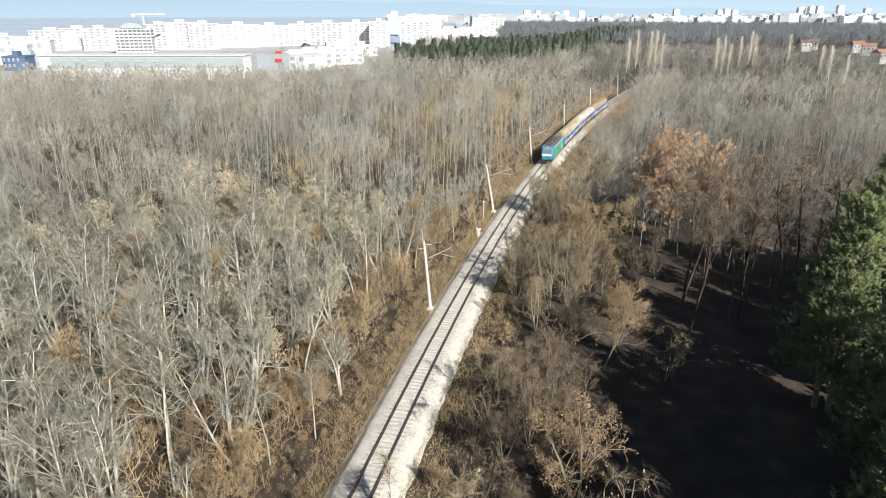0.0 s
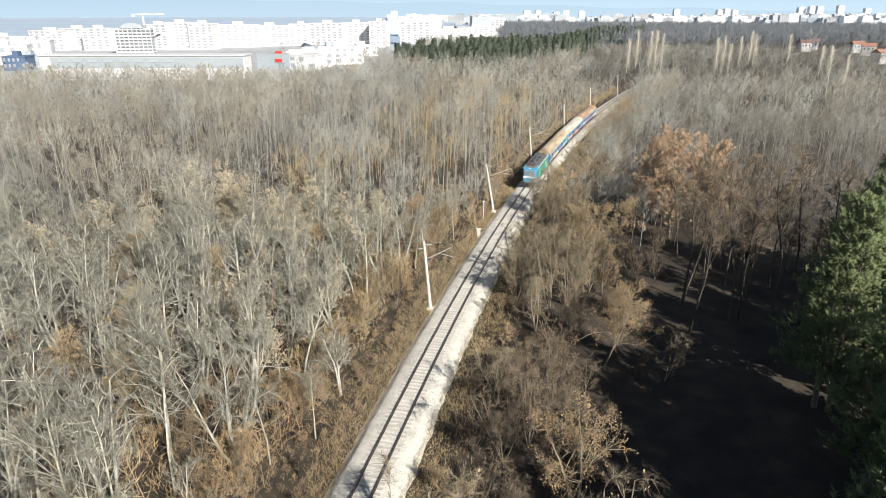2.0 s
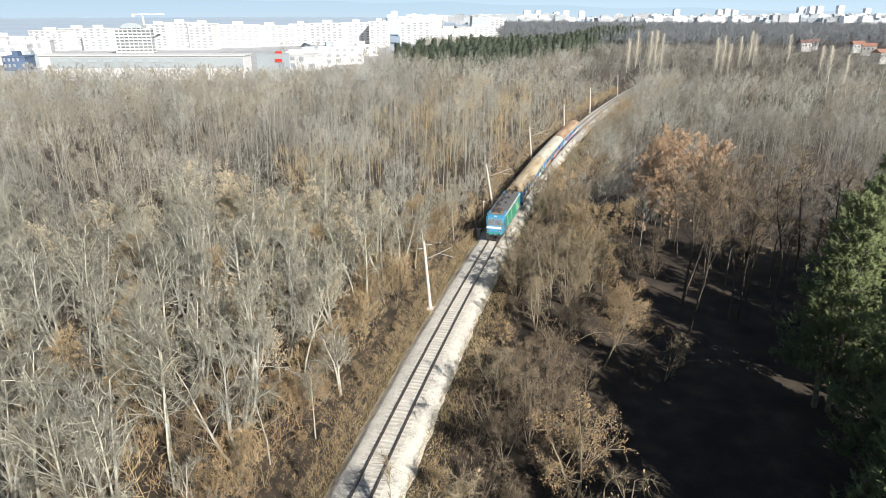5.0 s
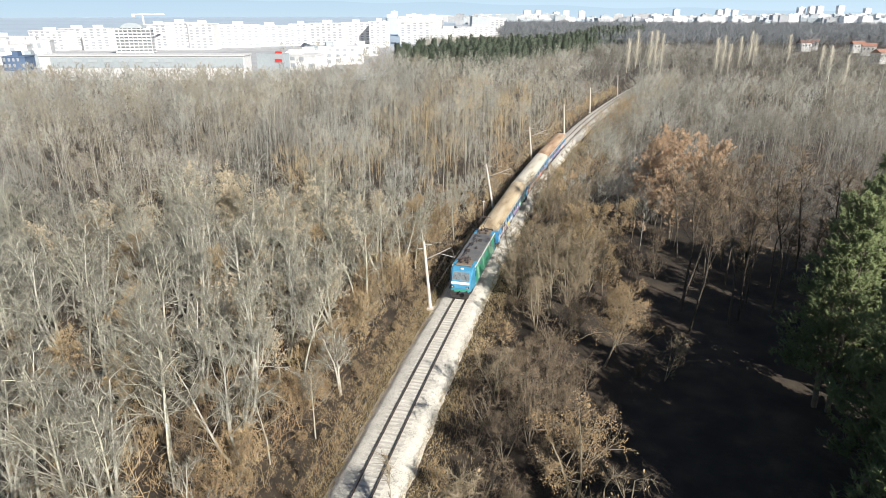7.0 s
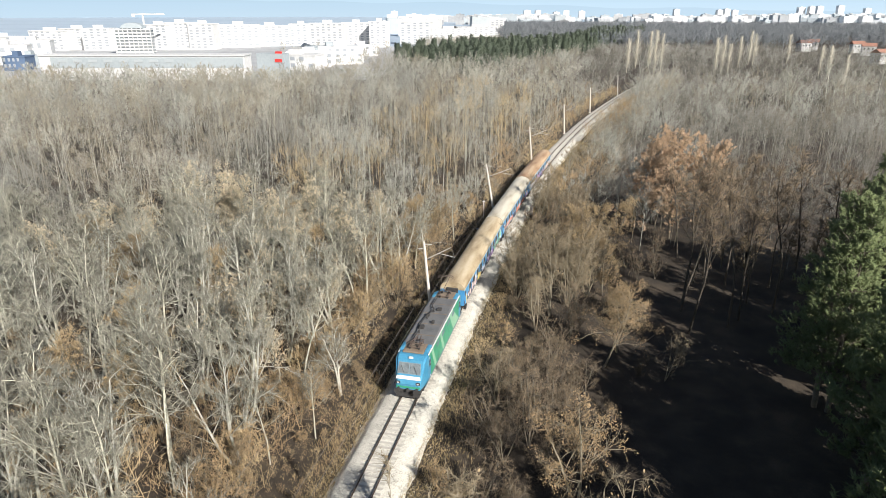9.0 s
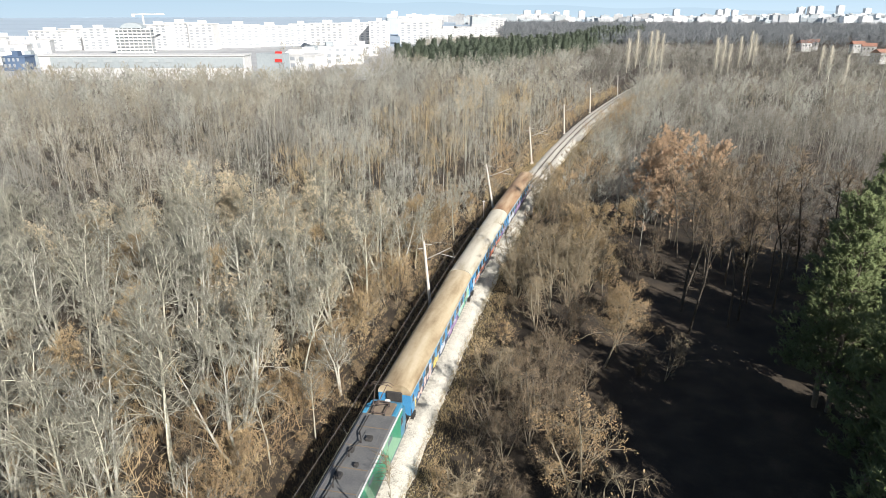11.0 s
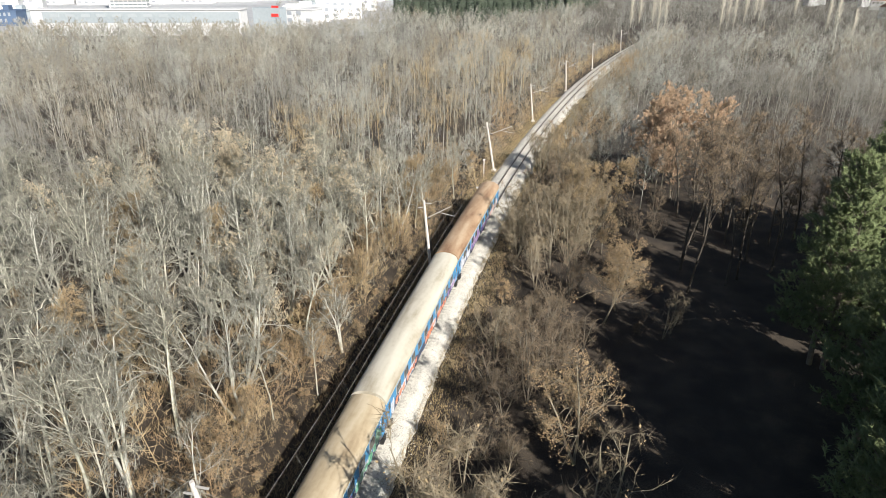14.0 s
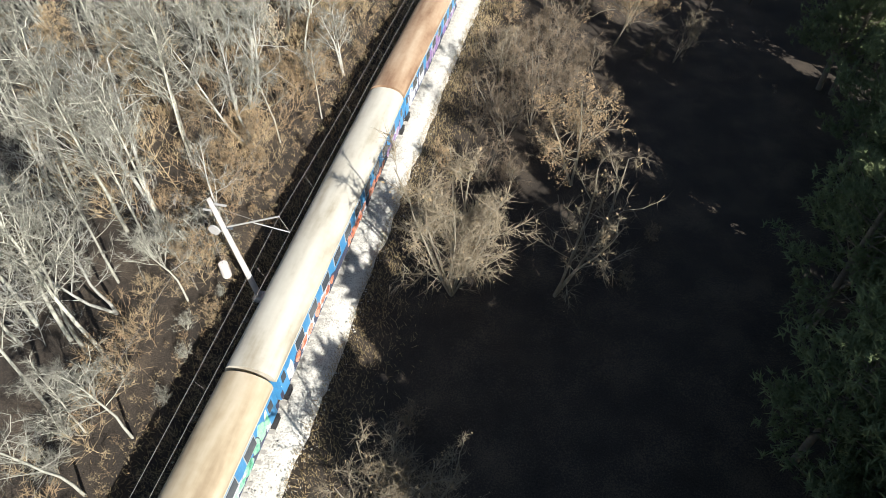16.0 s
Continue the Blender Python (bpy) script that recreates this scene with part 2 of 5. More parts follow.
# ---- railway ----
def build_track():
    bed = part_np("track_bed", sweep([(-3.3, -1.1), (-2.75, -0.72), (-2.45, -0.45), (-2.1, -0.22), (-0.9, -0.2), (0, -0.19), (0.9, -0.2), (1.75, -0.21), (2.15, -0.38), (3.05, -1.1)], -150, 345, 0.5), M["ballast"])
    co = np.zeros(len(bed.data.vertices) * 3, np.float32)
    bed.data.vertices.foreach_get("co", co)
    co = co.reshape(-1, 10, 3)
    rng = np.random.default_rng(9)
    for j, amt in ((0, 0.35), (1, 0.14), (2, 0.08), (3, 0.05), (7, 0.08), (8, 0.16), (9, 0.4)):
        n = rng.normal(0, 1, len(co))
        n = np.convolve(n, [0.25, 0.5, 0.25], "same") + np.convolve(rng.normal(0, 1, len(co)), np.ones(9) / 9, "same") * 1.5
        co[:, j, 0] += n * amt * 0.32
        if 0 < j < 9:
            co[:, j, 2] += rng.normal(0, 0.02, len(co))
    bed.data.vertices.foreach_set("co", co.ravel())
    tagged(bed, "pale crushed limestone ballast bed under a single railway track", "track bed", kind="structure")
    for u in (-0.7525, 0.7525):
        rail = part_np("rail", sweep([(u - 0.07, -0.17), (u - 0.02, -0.14), (u - 0.035, -0.03), (u - 0.035, -0.004), (u + 0.035, -0.004), (u + 0.035, -0.03), (u + 0.02, -0.14), (u + 0.07, -0.17)], -150, 345, 1.5), M["rail"])
        tagged(rail, "rusty brown steel rail on concrete sleepers", "rail", "track rails", kind="structure")
        part_np("rail_head", sweep([(u - 0.03, -0.004), (u - 0.028, 0.0), (u + 0.028, 0.0), (u + 0.03, -0.004)], -150, 345, 1.5), M["railtop"], rail, "worn shiny running surface")
    return bed


def build_sleepers(bed):
    bm = bmesh.new()
    prism(bm, [(-0.15, -0.32), (0.15, -0.32), (0.11, -0.165), (-0.11, -0.165)], 0, -1.3, 1.3)
    for u in (-0.7525, 0.7525):
        box(bm, u - 0.17, u - 0.09, -0.07, 0.07, -0.165, -0.12)
        box(bm, u + 0.09, u + 0.17, -0.07, 0.07, -0.165, -0.12)
    me = bpy.data.meshes.new("sleeper")
    bm.to_mesh(me)
    bm.free()
    me.materials.append(M["sleeper"])
    co = np.zeros(len(me.vertices) * 3)
    me.vertices.foreach_get("co", co)
    co = co.reshape(-1, 3)
    faces = [list(p.vertices) for p in me.polygons]
    rest, rf = [], []
    for k in range(-60, 560):
        s = k * 0.6
        x, y, tx, ty = (float(a) for a in along(s))
        m = pose(x, y, 0, 0, 0, math.degrees(math.atan2(-tx, ty)))
        if 8 <= s < 188:
            ob = new("sleeper", me)
            ob.parent, ob.matrix_basis = bed, m
        else:
            o = len(rest) * len(co)
            mm = np.array(m)
            rest.append(co @ mm[:3, :3].T + mm[:3, 3])
            rf += [[o + i for i in f] for f in faces]
    me2 = bpy.data.meshes.new("further_sleepers")
    me2.from_pydata(np.concatenate(rest).tolist(), [], rf)
    me2.materials.append(M["sleeper"])
    ob = new("further_sleepers", me2)
    ob.parent = bed
    tagged(ob, kind="stuff")


# ---- masts and wires ----
MASTS = [(-16.0, -3.5, 6), (26.7, -3.75, 7.8), (73.6, -3.3, 5.0), (116.2, -3.7, 10.0), (158.0, -4.0, 6.5), (201.0, -3.4, 4.0), (247.5, -3.6, 3.0), (304.0, -3.4, 4.0)]
MAST_S = [m[0] for m in MASTS]
ARM_Z = 7.35
def build_mast(s, u, lean):
    mast = tagged(new("catenary_mast"), "raked pale concrete catenary mast with steel cantilever arm beside the track", "mast", "masts along the line")
    x, y, tx, ty = (float(a) for a in along(s))
    base = place(s, u, GROUND - 0.1)
    mast.matrix_basis = pose(*base, 0, 0, math.degrees(math.atan2(-tx, ty)))
    top = Vector((-math.tan(radians(lean)) * 8.8, 0, 8.8))
    bm = bmesh.new()
    rod(bm, (0, 0, 0), top, 0.21, 0.14, 10)
    part("pole", bm, M["concrete"], mast)
    part("footing", boxed(-0.42, 0.42, -0.42, 0.42, -0.1, 0.28, bevel=0.05), M["concrete"], mast, "square concrete footing")
    f = lambda z: top * (z / 8.8)
    h0 = -GROUND + 0.1
    tip, low = Vector((-u - 0.75, 0, h0 + ARM_Z)), Vector((-u - 0.3, 0, h0 + 6.15))
    part("cantilever_tube", rod(bmesh.new(), f(6.6) + Vector((0.12, 0, 0)), tip, 0.05), M["steel"], mast, "inclined galvanised bracket tube")
    part("steady_arm", rod(bmesh.new(), f(6.6) * 0.5 + tip * 0.5, low, 0.035), M["steel"], mast)
    part("top_bracket", boxed(f(8.5)[0], f(8.5)[0] + 0.95, -0.05, 0.05, 8.45, 8.55), M["steel"], mast)
    part("rear_bracket", boxed(f(7.9)[0] - 0.75, f(7.9)[0], -0.05, 0.05, 7.85, 7.94), M["steel"], mast)
    bm = bmesh.new()
    for k in range(4):
        rod(bm, f(6.6) + Vector((0.25 + k * 0.1, 0, 0.02)), f(6.6) + Vector((0.29 + k * 0.1, 0, 0.03)), 0.1)
    part("insulator", bm, M["glass_dark"], mast, "ribbed brown insulator")
    bm = bmesh.new()
    rod(bm, tip + Vector((0, 0, -0.05)), low, 0.015, n=5)
    part("drop_wire", bm, M["wire"], mast)
    part("stay_wire", rod(bmesh.new(), f(8.3), f(6.6) * 0.4 + tip * 0.6, 0.014, n=5), M["wire"], mast)
    if s == MAST_S[1]:
        w = f(6.2) + Vector((-0.75, 0, 0))
        part("tension_wheel", rod(bmesh.new(), w + Vector((0, -0.06, 0)), w + Vector((0, 0.06, 0)), 0.36, n=18), M["steel"], mast, "pale tensioning wheel")
        part("wheel_bracket", rod(bmesh.new(), f(6.2), w, 0.04, n=6), M["steel"], mast)
        part("weight_rope", rod(bmesh.new(), w + Vector((-0.3, 0, 0)), w + Vector((-0.3, 0, -3.2)), 0.012, n=5), M["wire"], mast)
        g = bmesh.new()
        for k in range(7):
            rod(g, w + Vector((-0.3, 0, -3.2 - k * 0.17)), w + Vector((-0.3, 0, -3.34 - k * 0.17)), 0.3, n=14)
        part("counterweight", g, M["concrete"], mast, "stack of pale concrete tension weights")
    return mast


def build_wires():
    span = list(zip(MAST_S[:-1], MAST_S[1:]))
    contact, carrier, feeder, drops = [], [], [], []
    for a, b in span:
        drop = []
        for k in range(12):
            s0, s1 = a + (b - a) * k / 12, a + (b - a) * (k + 1) / 12
            z = lambda s: ARM_Z - 0.6 * (1 - ((s - (a + b) / 2) / ((b - a) / 2)) ** 2)
            contact.append((*place(s0, -0.3, 6.15), *place(s1, -0.3, 6.15), 0.013, 0.013))
            carrier.append((*place(s0, -0.75, z(s0)), *place(s1, -0.75, z(s1)), 0.013, 0.013))
            zf = lambda s: 8.0 - 0.7 * (1 - ((s - (a + b) / 2) / ((b - a) / 2)) ** 2)
            feeder.append((*place(s0, -4.3, zf(s0)), *place(s1, -4.3, zf(s1)), 0.011, 0.011))
            if k % 2:
                drop.append((*place(s0, -0.3, 6.15), *place(s0, -0.75, z(s0)), 0.008, 0.008))
        drops += drop
    for nm, seg, lab in (("contact_wire", contact, "thin dark copper contact wire above the track"),
                         ("carrier_wire", carrier, "sagging carrier wire with droppers above the track"),
                         ("feeder_wire", feeder, "thin sagging feeder wire on the masts")):
        seg = np.array(seg)
        v, q = frusta(seg, 4)
        ob = tagged(part_np(nm, (v, q, None), M["wire"]), lab, "wire")
        if nm == "carrier_wire":
            for d in drops:
                v, q = frusta([d], 4)
                part_np("dropper", (v, q, None), M["wire"], ob)


def build_posts():
    for x, y, h, w, lab in ((5.8, 100.2, 1.3, 0.55, "short white marker post beside the track"), (7.2, 110.4, 3.0, 0.16, "thin grey post with a short cross plate"), (15.9, 112.0, 1.9, 0.4, "white and grey marker post by the ballast")):
        ob = tagged(new("marker_post"), lab, "post", "marker posts")
        ob.matrix_basis = pose(x, y, GROUND - 0.15, 0, 0, -15)
        part("shaft", boxed(-w / 2, w / 2, -0.1, 0.1, 0, h, bevel=0.02), M["concrete"], ob)
        part("cap", boxed(-w / 2 - 0.15, w / 2 + 0.15, -0.13, 0.13, h, h + 0.18, bevel=0.03), M["white"], ob)


# ---- trees ----
def unit(v):
    return v / max(1e-9, np.linalg.norm(v))


def wander(rng, p, d, length, n, r0, r1, lift=0.0, jit=0.18):
    """A bent limb: segment rows and the points along it."""
    out, pts, p, d = [], [np.array(p, float)], np.array(p, float), unit(np.array(d, float))
    for i in range(n):
        d = unit(d + rng.normal(0, jit, 3) + np.array([0, 0, lift]))
        q = p + d * length / n
        out.append((*p, *q, r0 + (r1 - r0) * i / n, r0 + (r1 - r0) * (i + 1) / n))
        pts.append(q)
        p = q
    return out, pts


def grow(rng, height, limbs, subs, twigs, clear=0.35, reach=0.3, steep=0.9, trunk_r=0.15, twig_r=0.02, sides=6, leaves=0, leaf=0.12, stems=1, twig_len=0.9, sway=0.07):
    """A bare tree; returns geometry of the trunk with limbs, of the twigs, and of the leaves."""
    big, mid, thin, tips = [], [], [], []
    for st in range(stems):
        a0 = rng.uniform(0, 6.28)
        lean = np.array([math.cos(a0), math.sin(a0), 0]) * (0.06 if stems == 1 else rng.uniform(0.2, 0.5))
        h = height * (1 if stems == 1 else rng.uniform(0.75, 1))
        seg, pts = wander(rng, (0, 0, -0.1), lean + [0, 0, 1], h * 0.93, 7, trunk_r, 0.03, 0.06, sway)
        big += seg
        for k in range(limbs):
            f = clear + (1 - clear) * (k + rng.uniform(0, 1)) / limbs
            i = min(6, int(f * 7))
            p = pts[i] + (pts[i + 1] - pts[i]) * (f * 7 - i)
            az = a0 + k * 2.4 + rng.uniform(-0.5, 0.5)
            L = height * reach * (1.15 - 0.75 * (f - clear) / (1 - clear)) * rng.uniform(0.55, 1.4)
            d = np.array([math.cos(az), math.sin(az), steep * rng.uniform(0.7, 1.4)])
            s2, p2 = wander(rng, p, d, L, 3, trunk_r * 0.34 * (1.1 - 0.6 * f), 0.02, 0.1, 0.27)
            mid += s2
            for m in range(subs):
                g = 0.25 + 0.75 * (m + rng.uniform(0, 1)) / subs
                j = min(2, int(g * 3))
                q = p2[j] + (p2[j + 1] - p2[j]) * (g * 3 - j)
                dd = unit(p2[j + 1] - p2[j]) + rng.normal(0, 0.9, 3) + [0, 0, 0.05]
                s3, p3 = wander(rng, q, dd, L * rng.uniform(0.28, 0.5), 2, twig_r * 1.3, twig_r * 0.8, 0.1, 0.2)
                mid += s3
                for w in range(twigs):
                    e = p3[rng.integers(0, 2)]
                    e = e + (p3[2] - e) * rng.uniform(0, 1)
                    td = unit(unit(p3[2] - p3[0]) * 0.8 + rng.normal(0, 0.75, 3) + [0, 0, 0.1])
                    tip = e + td * twig_len * rng.uniform(0.5, 1.2)
                    thin.append((*e, *tip, twig_r, 0))
                    tips.append(e + (tip - e) * rng.uniform(0.3, 1))
    vb, qb = frusta(big, sides)
    vm, qm = frusta(mid, 3)
    wood = join_np([(vb, qb, None), (vm, qm, None)])
    vt, tt = cones(thin)
    lv = None
    if leaves:
        tips = np.array(tips)
        pick = tips[rng.integers(0, len(tips), leaves)] + rng.normal(0, 0.1, (leaves, 3))
        v, t = blades(pick, leaf, rng)
        lv = (v, None, t)
    return wood, (vt, None, tt), lv


KINDS = {
    "bare_tree": dict(n=8, cat="tree", bark="bark_grey", twig="twig_grey", label="tall bare grey deciduous tree in dense winter woodland", group="bare woodland trees"),
    "pale_tree": dict(n=3, cat="tree", bark="bark_pale", twig="twig_grey", label="bare tree with pale sunlit trunk and forked limbs", group="pale trunked trees"),
    "brown_tree": dict(n=4, cat="tree", bark="bark_brown", twig="twig_brown", label="bare brown tree with dense fine twigs", group="brown trees by the line"),
    "leafy_tree": dict(n=3, cat="tree", bark="bark_brown", twig="twig_brown", leaf="leaf_tan", label="tree still holding dry tan leaves on its twigs", group="tan leaved trees"),
    "rust_tree": dict(n=2, cat="tree", bark="bark_brown", twig="twig_brown", leaf="leaf_rust", label="broad tree holding rust orange dead leaves", group="rust leaved trees"),
    "beech_tree": dict(n=3, cat="tree", bark="bark_grey", twig="twig_grey", leaf="leaf_pale", label="tree holding bleached pale tan leaves in the wood", group="pale leaved trees"),
    "tall_tree": dict(n=4, cat="tree", bark="bark_shaded", twig="twig_dark", label="tall bare tree beside the pines, shade put into its bark colour", group="tall dark trees"),
    "coppice_tree": dict(n=2, cat="tree", bark="bark_ash", twig="twig_ash", leaf="leaf_tan", label="many stemmed bare tree with a fan of fine ash brown twigs", group="coppiced trees by the line"),
    "fork_tree": dict(n=3, cat="tree", bark="bark_ash", twig="twig_ash", leaf="leaf_tan", label="forked grey tree with open lichen grey twigs and few leaves", group="forked trees by the line"),
    "crown_tree": dict(n=3, cat="tree", bark="bark_ash", twig="twig_ash", leaf="leaf_crown", label="pale limbed tree with sparse curled tan leaves at its top", group="tan leaved trees"),
    "thicket_tree": dict(n=4, cat="tree", bark="bark_brown", twig="twig_dark", label="dark brown thicket tree with a dense mesh of twigs", group="dark thicket by the line"),
    "dark_shrub": dict(n=4, cat="shrub", bark="bark_brown", twig="twig_dark", leaf="leaf_dull", label="tangled dark brown shrub beside the ballast", group="trackside shrubs"),
    "grey_shrub": dict(n=3, cat="shrub", bark="bark_grey", twig="twig_grey", label="tangled grey leafless shrub under the bare trees", group="grey shrubs"),
    "shrub": dict(n=4, cat="shrub", bark="bark_brown", twig="twig_rust", leaf="leaf_tan", label="tangled brown leafless shrub by the track", group="trackside shrubs"),
}


def tree_models():
    rng = np.random.default_rng(11)
    out = {}
    for kind, k in KINDS.items():
        out[kind] = []
        for i in range(k["n"]):
            if kind == "bare_tree":
                g = grow(rng, rng.uniform(13.5, 16.5), 17, 5, 18, 0.4, 0.24, 1.1, 0.13, 0.014, twig_len=0.8)
            elif kind == "pale_tree":
                g = grow(rng, rng.uniform(12, 15), 11, 5, 13, 0.33, 0.28, 1.1, 0.16, 0.016, stems=2 if i else 1)
            elif kind == "brown_tree":
                g = grow(rng, rng.uniform(8, 11), 16, 5, 15, 0.16, 0.28, 0.9, 0.1, 0.014)
            elif kind == "beech_tree":
                g = grow(rng, rng.uniform(12, 14), 15, 5, 8, 0.35, 0.25, 1.1, 0.13, 0.016, leaves=2300, leaf=0.095)
            elif kind == "tall_tree":
                g = grow(rng, rng.uniform(15, 18), 14, 5, 10, 0.5, 0.2, 1.6, 0.16, 0.02)
            elif kind == "leafy_tree":
                g = grow(rng, rng.uniform(9, 11), 15, 5, 11, 0.08, 0.32, 0.9, 0.13, 0.015, leaves=5200, leaf=0.062)
            elif kind == "coppice_tree":
                g = grow(rng, rng.uniform(8.5, 9.5), 6, 5, 12, 0.16, 0.3, 1.5, 0.075, 0.016, sides=4, stems=9, leaves=250, leaf=0.08, twig_len=0.95, sway=0.05)
            elif kind == "fork_tree":
                g = grow(rng, rng.uniform(9.5, 11), 9, 5, 10, 0.2, 0.27, 0.95, 0.1, 0.013, stems=3, leaves=160, leaf=0.08, twig_len=0.8)
            elif kind == "crown_tree":
                g = grow(rng, rng.uniform(9.5, 10.5), 10, 5, 9, 0.3, 0.29, 0.85, 0.1, 0.013, stems=2, leaves=5200, leaf=0.056, twig_len=0.75)
            elif kind == "thicket_tree":
                g = grow(rng, rng.uniform(6.5, 8.5), 7, 4, 11, 0.12, 0.33, 0.85, 0.06, 0.013, sides=4, stems=4, twig_len=0.8)
            elif kind == "grey_shrub":
                g = grow(rng, rng.uniform(3.6, 5.2), 5, 3, 9, 0.1, 0.38, 0.75, 0.035, 0.014, sides=3, stems=6, twig_len=0.7)
            elif kind == "dark_shrub":
                g = grow(rng, rng.uniform(3.4, 4.8), 5, 3, 9, 0.1, 0.38, 0.7, 0.035, 0.013, sides=3, stems=6, leaves=320, leaf=0.05, twig_len=0.65)
            elif kind == "rust_tree":
                g = grow(rng, rng.uniform(15, 17), 16, 5, 7, 0.14, 0.3, 0.7, 0.17, 0.018, leaves=8000, leaf=0.115)
            else:
                g = grow(rng, rng.uniform(3.2, 5.0), 5, 3, 7, 0.1, 0.36, 0.8, 0.035, 0.015, sides=3, stems=6, leaves=500, leaf=0.045, twig_len=0.65)
            out[kind].append([mesh_np("trunk", *g[0], [M[k["bark"]]]), mesh_np("twigs", *g[1], [M[k["twig"]]]),
                              mesh_np("leaves", *g[2], [M[k["leaf"]]]) if g[2] else None])
    return out


def plant(models, kind, i, x, y, turn, size):
    k = KINDS[kind]
    ob = tagged(new(kind), k["label"], k["cat"], k["group"])
    # things keep their own size through the meshes; the Empty carries the scale of this tree
    ob.matrix_basis = pose(x, y, GROUND - 0.15, 0, 0, turn) @ Matrix.Diagonal((size, size, size, 1))
    for name, me in zip(("trunk", "twig_mass", "leaf_mass"), models[kind][i % len(models[kind])]):
        if me is not None:
            c = new(name, me)
            c.parent = ob
            if name != "trunk":
                tagged(c, kind="stuff")
    return ob


def pine_model(rng, h, tufts=2.5, blades_each=10, width=0.042):
    wood, _ = wander(rng, (0, 0, -0.1), (0, 0, 1), h, 8, 0.24, 0.03, 0.1, 0.03)
    limb, needles = [], []
    for k in range(84):
        f = 0.16 + 0.83 * k / 84
        z = h * f
        az = k * 2.4 + rng.uniform(-0.5, 0.5)
        L = h * 0.2 * (1.12 - 0.9 * f ** 1.6) * rng.uniform(0.6, 1.25) + 0.3
        s, p = wander(rng, (0, 0, z), (math.cos(az), math.sin(az), 0.15 + 0.5 * f), L, 3, 0.05, 0.02, 0.12, 0.14)
        limb += s
        for m in range(max(3, int(L * 2.6 * tufts))):
            # each shoot turns upwards and carries a brush of needles
            g = rng.uniform(0.25, 1) ** 0.6
            j = min(2, int(g * 3))
            q = p[j] + (p[j + 1] - p[j]) * (g * 3 - j) + rng.normal(0, 0.2 * L ** 0.5, 3) * [1, 1, 0.45]
            shoot = unit(np.array([math.cos(az) * 0.5, math.sin(az) * 0.5, 0.8]) + rng.normal(0, 0.3, 3))
            for w in range(blades_each):
                a = q + shoot * rng.uniform(-0.12, 0.3)
                d = unit(rng.normal(0, 0.75, 3) + shoot * 0.9)
                needles.append((*a, *(a + d * rng.uniform(0.2, 0.42) * (width / 0.03) ** 0.5), width, 0))
    vb, qb = frusta(wood, 7)
    vl, ql = frusta(limb, 3)
    vn, tn = cones(needles)
    return join_np([(vb, qb, None), (vl, ql, None)]), (vn, None, tn)


def sketch(rng, h, limbs, twigs, r, reach, clear, length, steep=0.35):
    """A light tree for woodland seen from afar: trunk, bent limbs fanning into a round crown, twigs all round their ends."""
    top = np.array([rng.normal(0, 0.4), rng.normal(0, 0.4), h * 0.8])
    trunk = [(0, 0, 0, *(top * 0.5), 0.0055 * h, 0.004 * h), (*(top * 0.5), *top, 0.004 * h, 0.01)]
    mid = np.array([0, 0, h * (clear + 0.3)])
    thin = []
    for k in range(limbs):
        g = (k + rng.uniform(0, 1)) / limbs
        p = top * (clear + (0.9 - clear) * g)
        az = k * 2.4 + rng.uniform(-0.5, 0.5)
        # limb ends lie on a dome
        w = math.sqrt(max(0.02, 1 - g ** 2)) * rng.uniform(0.65, 1.15)
        end = np.array([math.cos(az) * w * reach * h, math.sin(az) * w * reach * h, h * (clear + 0.24 + (0.74 - clear) * g ** 0.7) * rng.uniform(0.93, 1.04)])
        bend = p * 0.5 + end * 0.5 + [0, 0, -0.05 * h * (1 - g)] + rng.normal(0, 0.02 * h, 3)
        thin += [(*p, *bend, r * 1.5, 0), (*bend, *end, r * 1.1, 0)]
        for m in range(twigs):
            q = bend + (end - bend) * rng.uniform(0.3, 1.1) + rng.normal(0, 0.022 * h, 3)
            e = unit(unit(q - mid) * 0.55 + rng.normal(0, 0.55, 3) + [0, 0, steep])
            thin.append((*q, *(q + e * length * rng.uniform(0.45, 1.2)), r, 0))
    v, q = frusta(trunk, 4)
    v2, t2 = cones(thin)
    return join_np([(v, q, None), (v2, None, t2)])


def scatter(rng, x0, x1, y0, y1, cell):
    xs, ys = np.arange(x0, x1, cell), np.arange(y0, y1, cell)
    X, Y = np.meshgrid(xs, ys)
    P = np.stack([X.ravel(), Y.ravel()], 1) + rng.uniform(0, cell, (X.size, 2))
    return P


def inview(x, y, margin=6.0):
    return np.abs(x) < 0.66 * np.hypot(y, 26.0) + margin


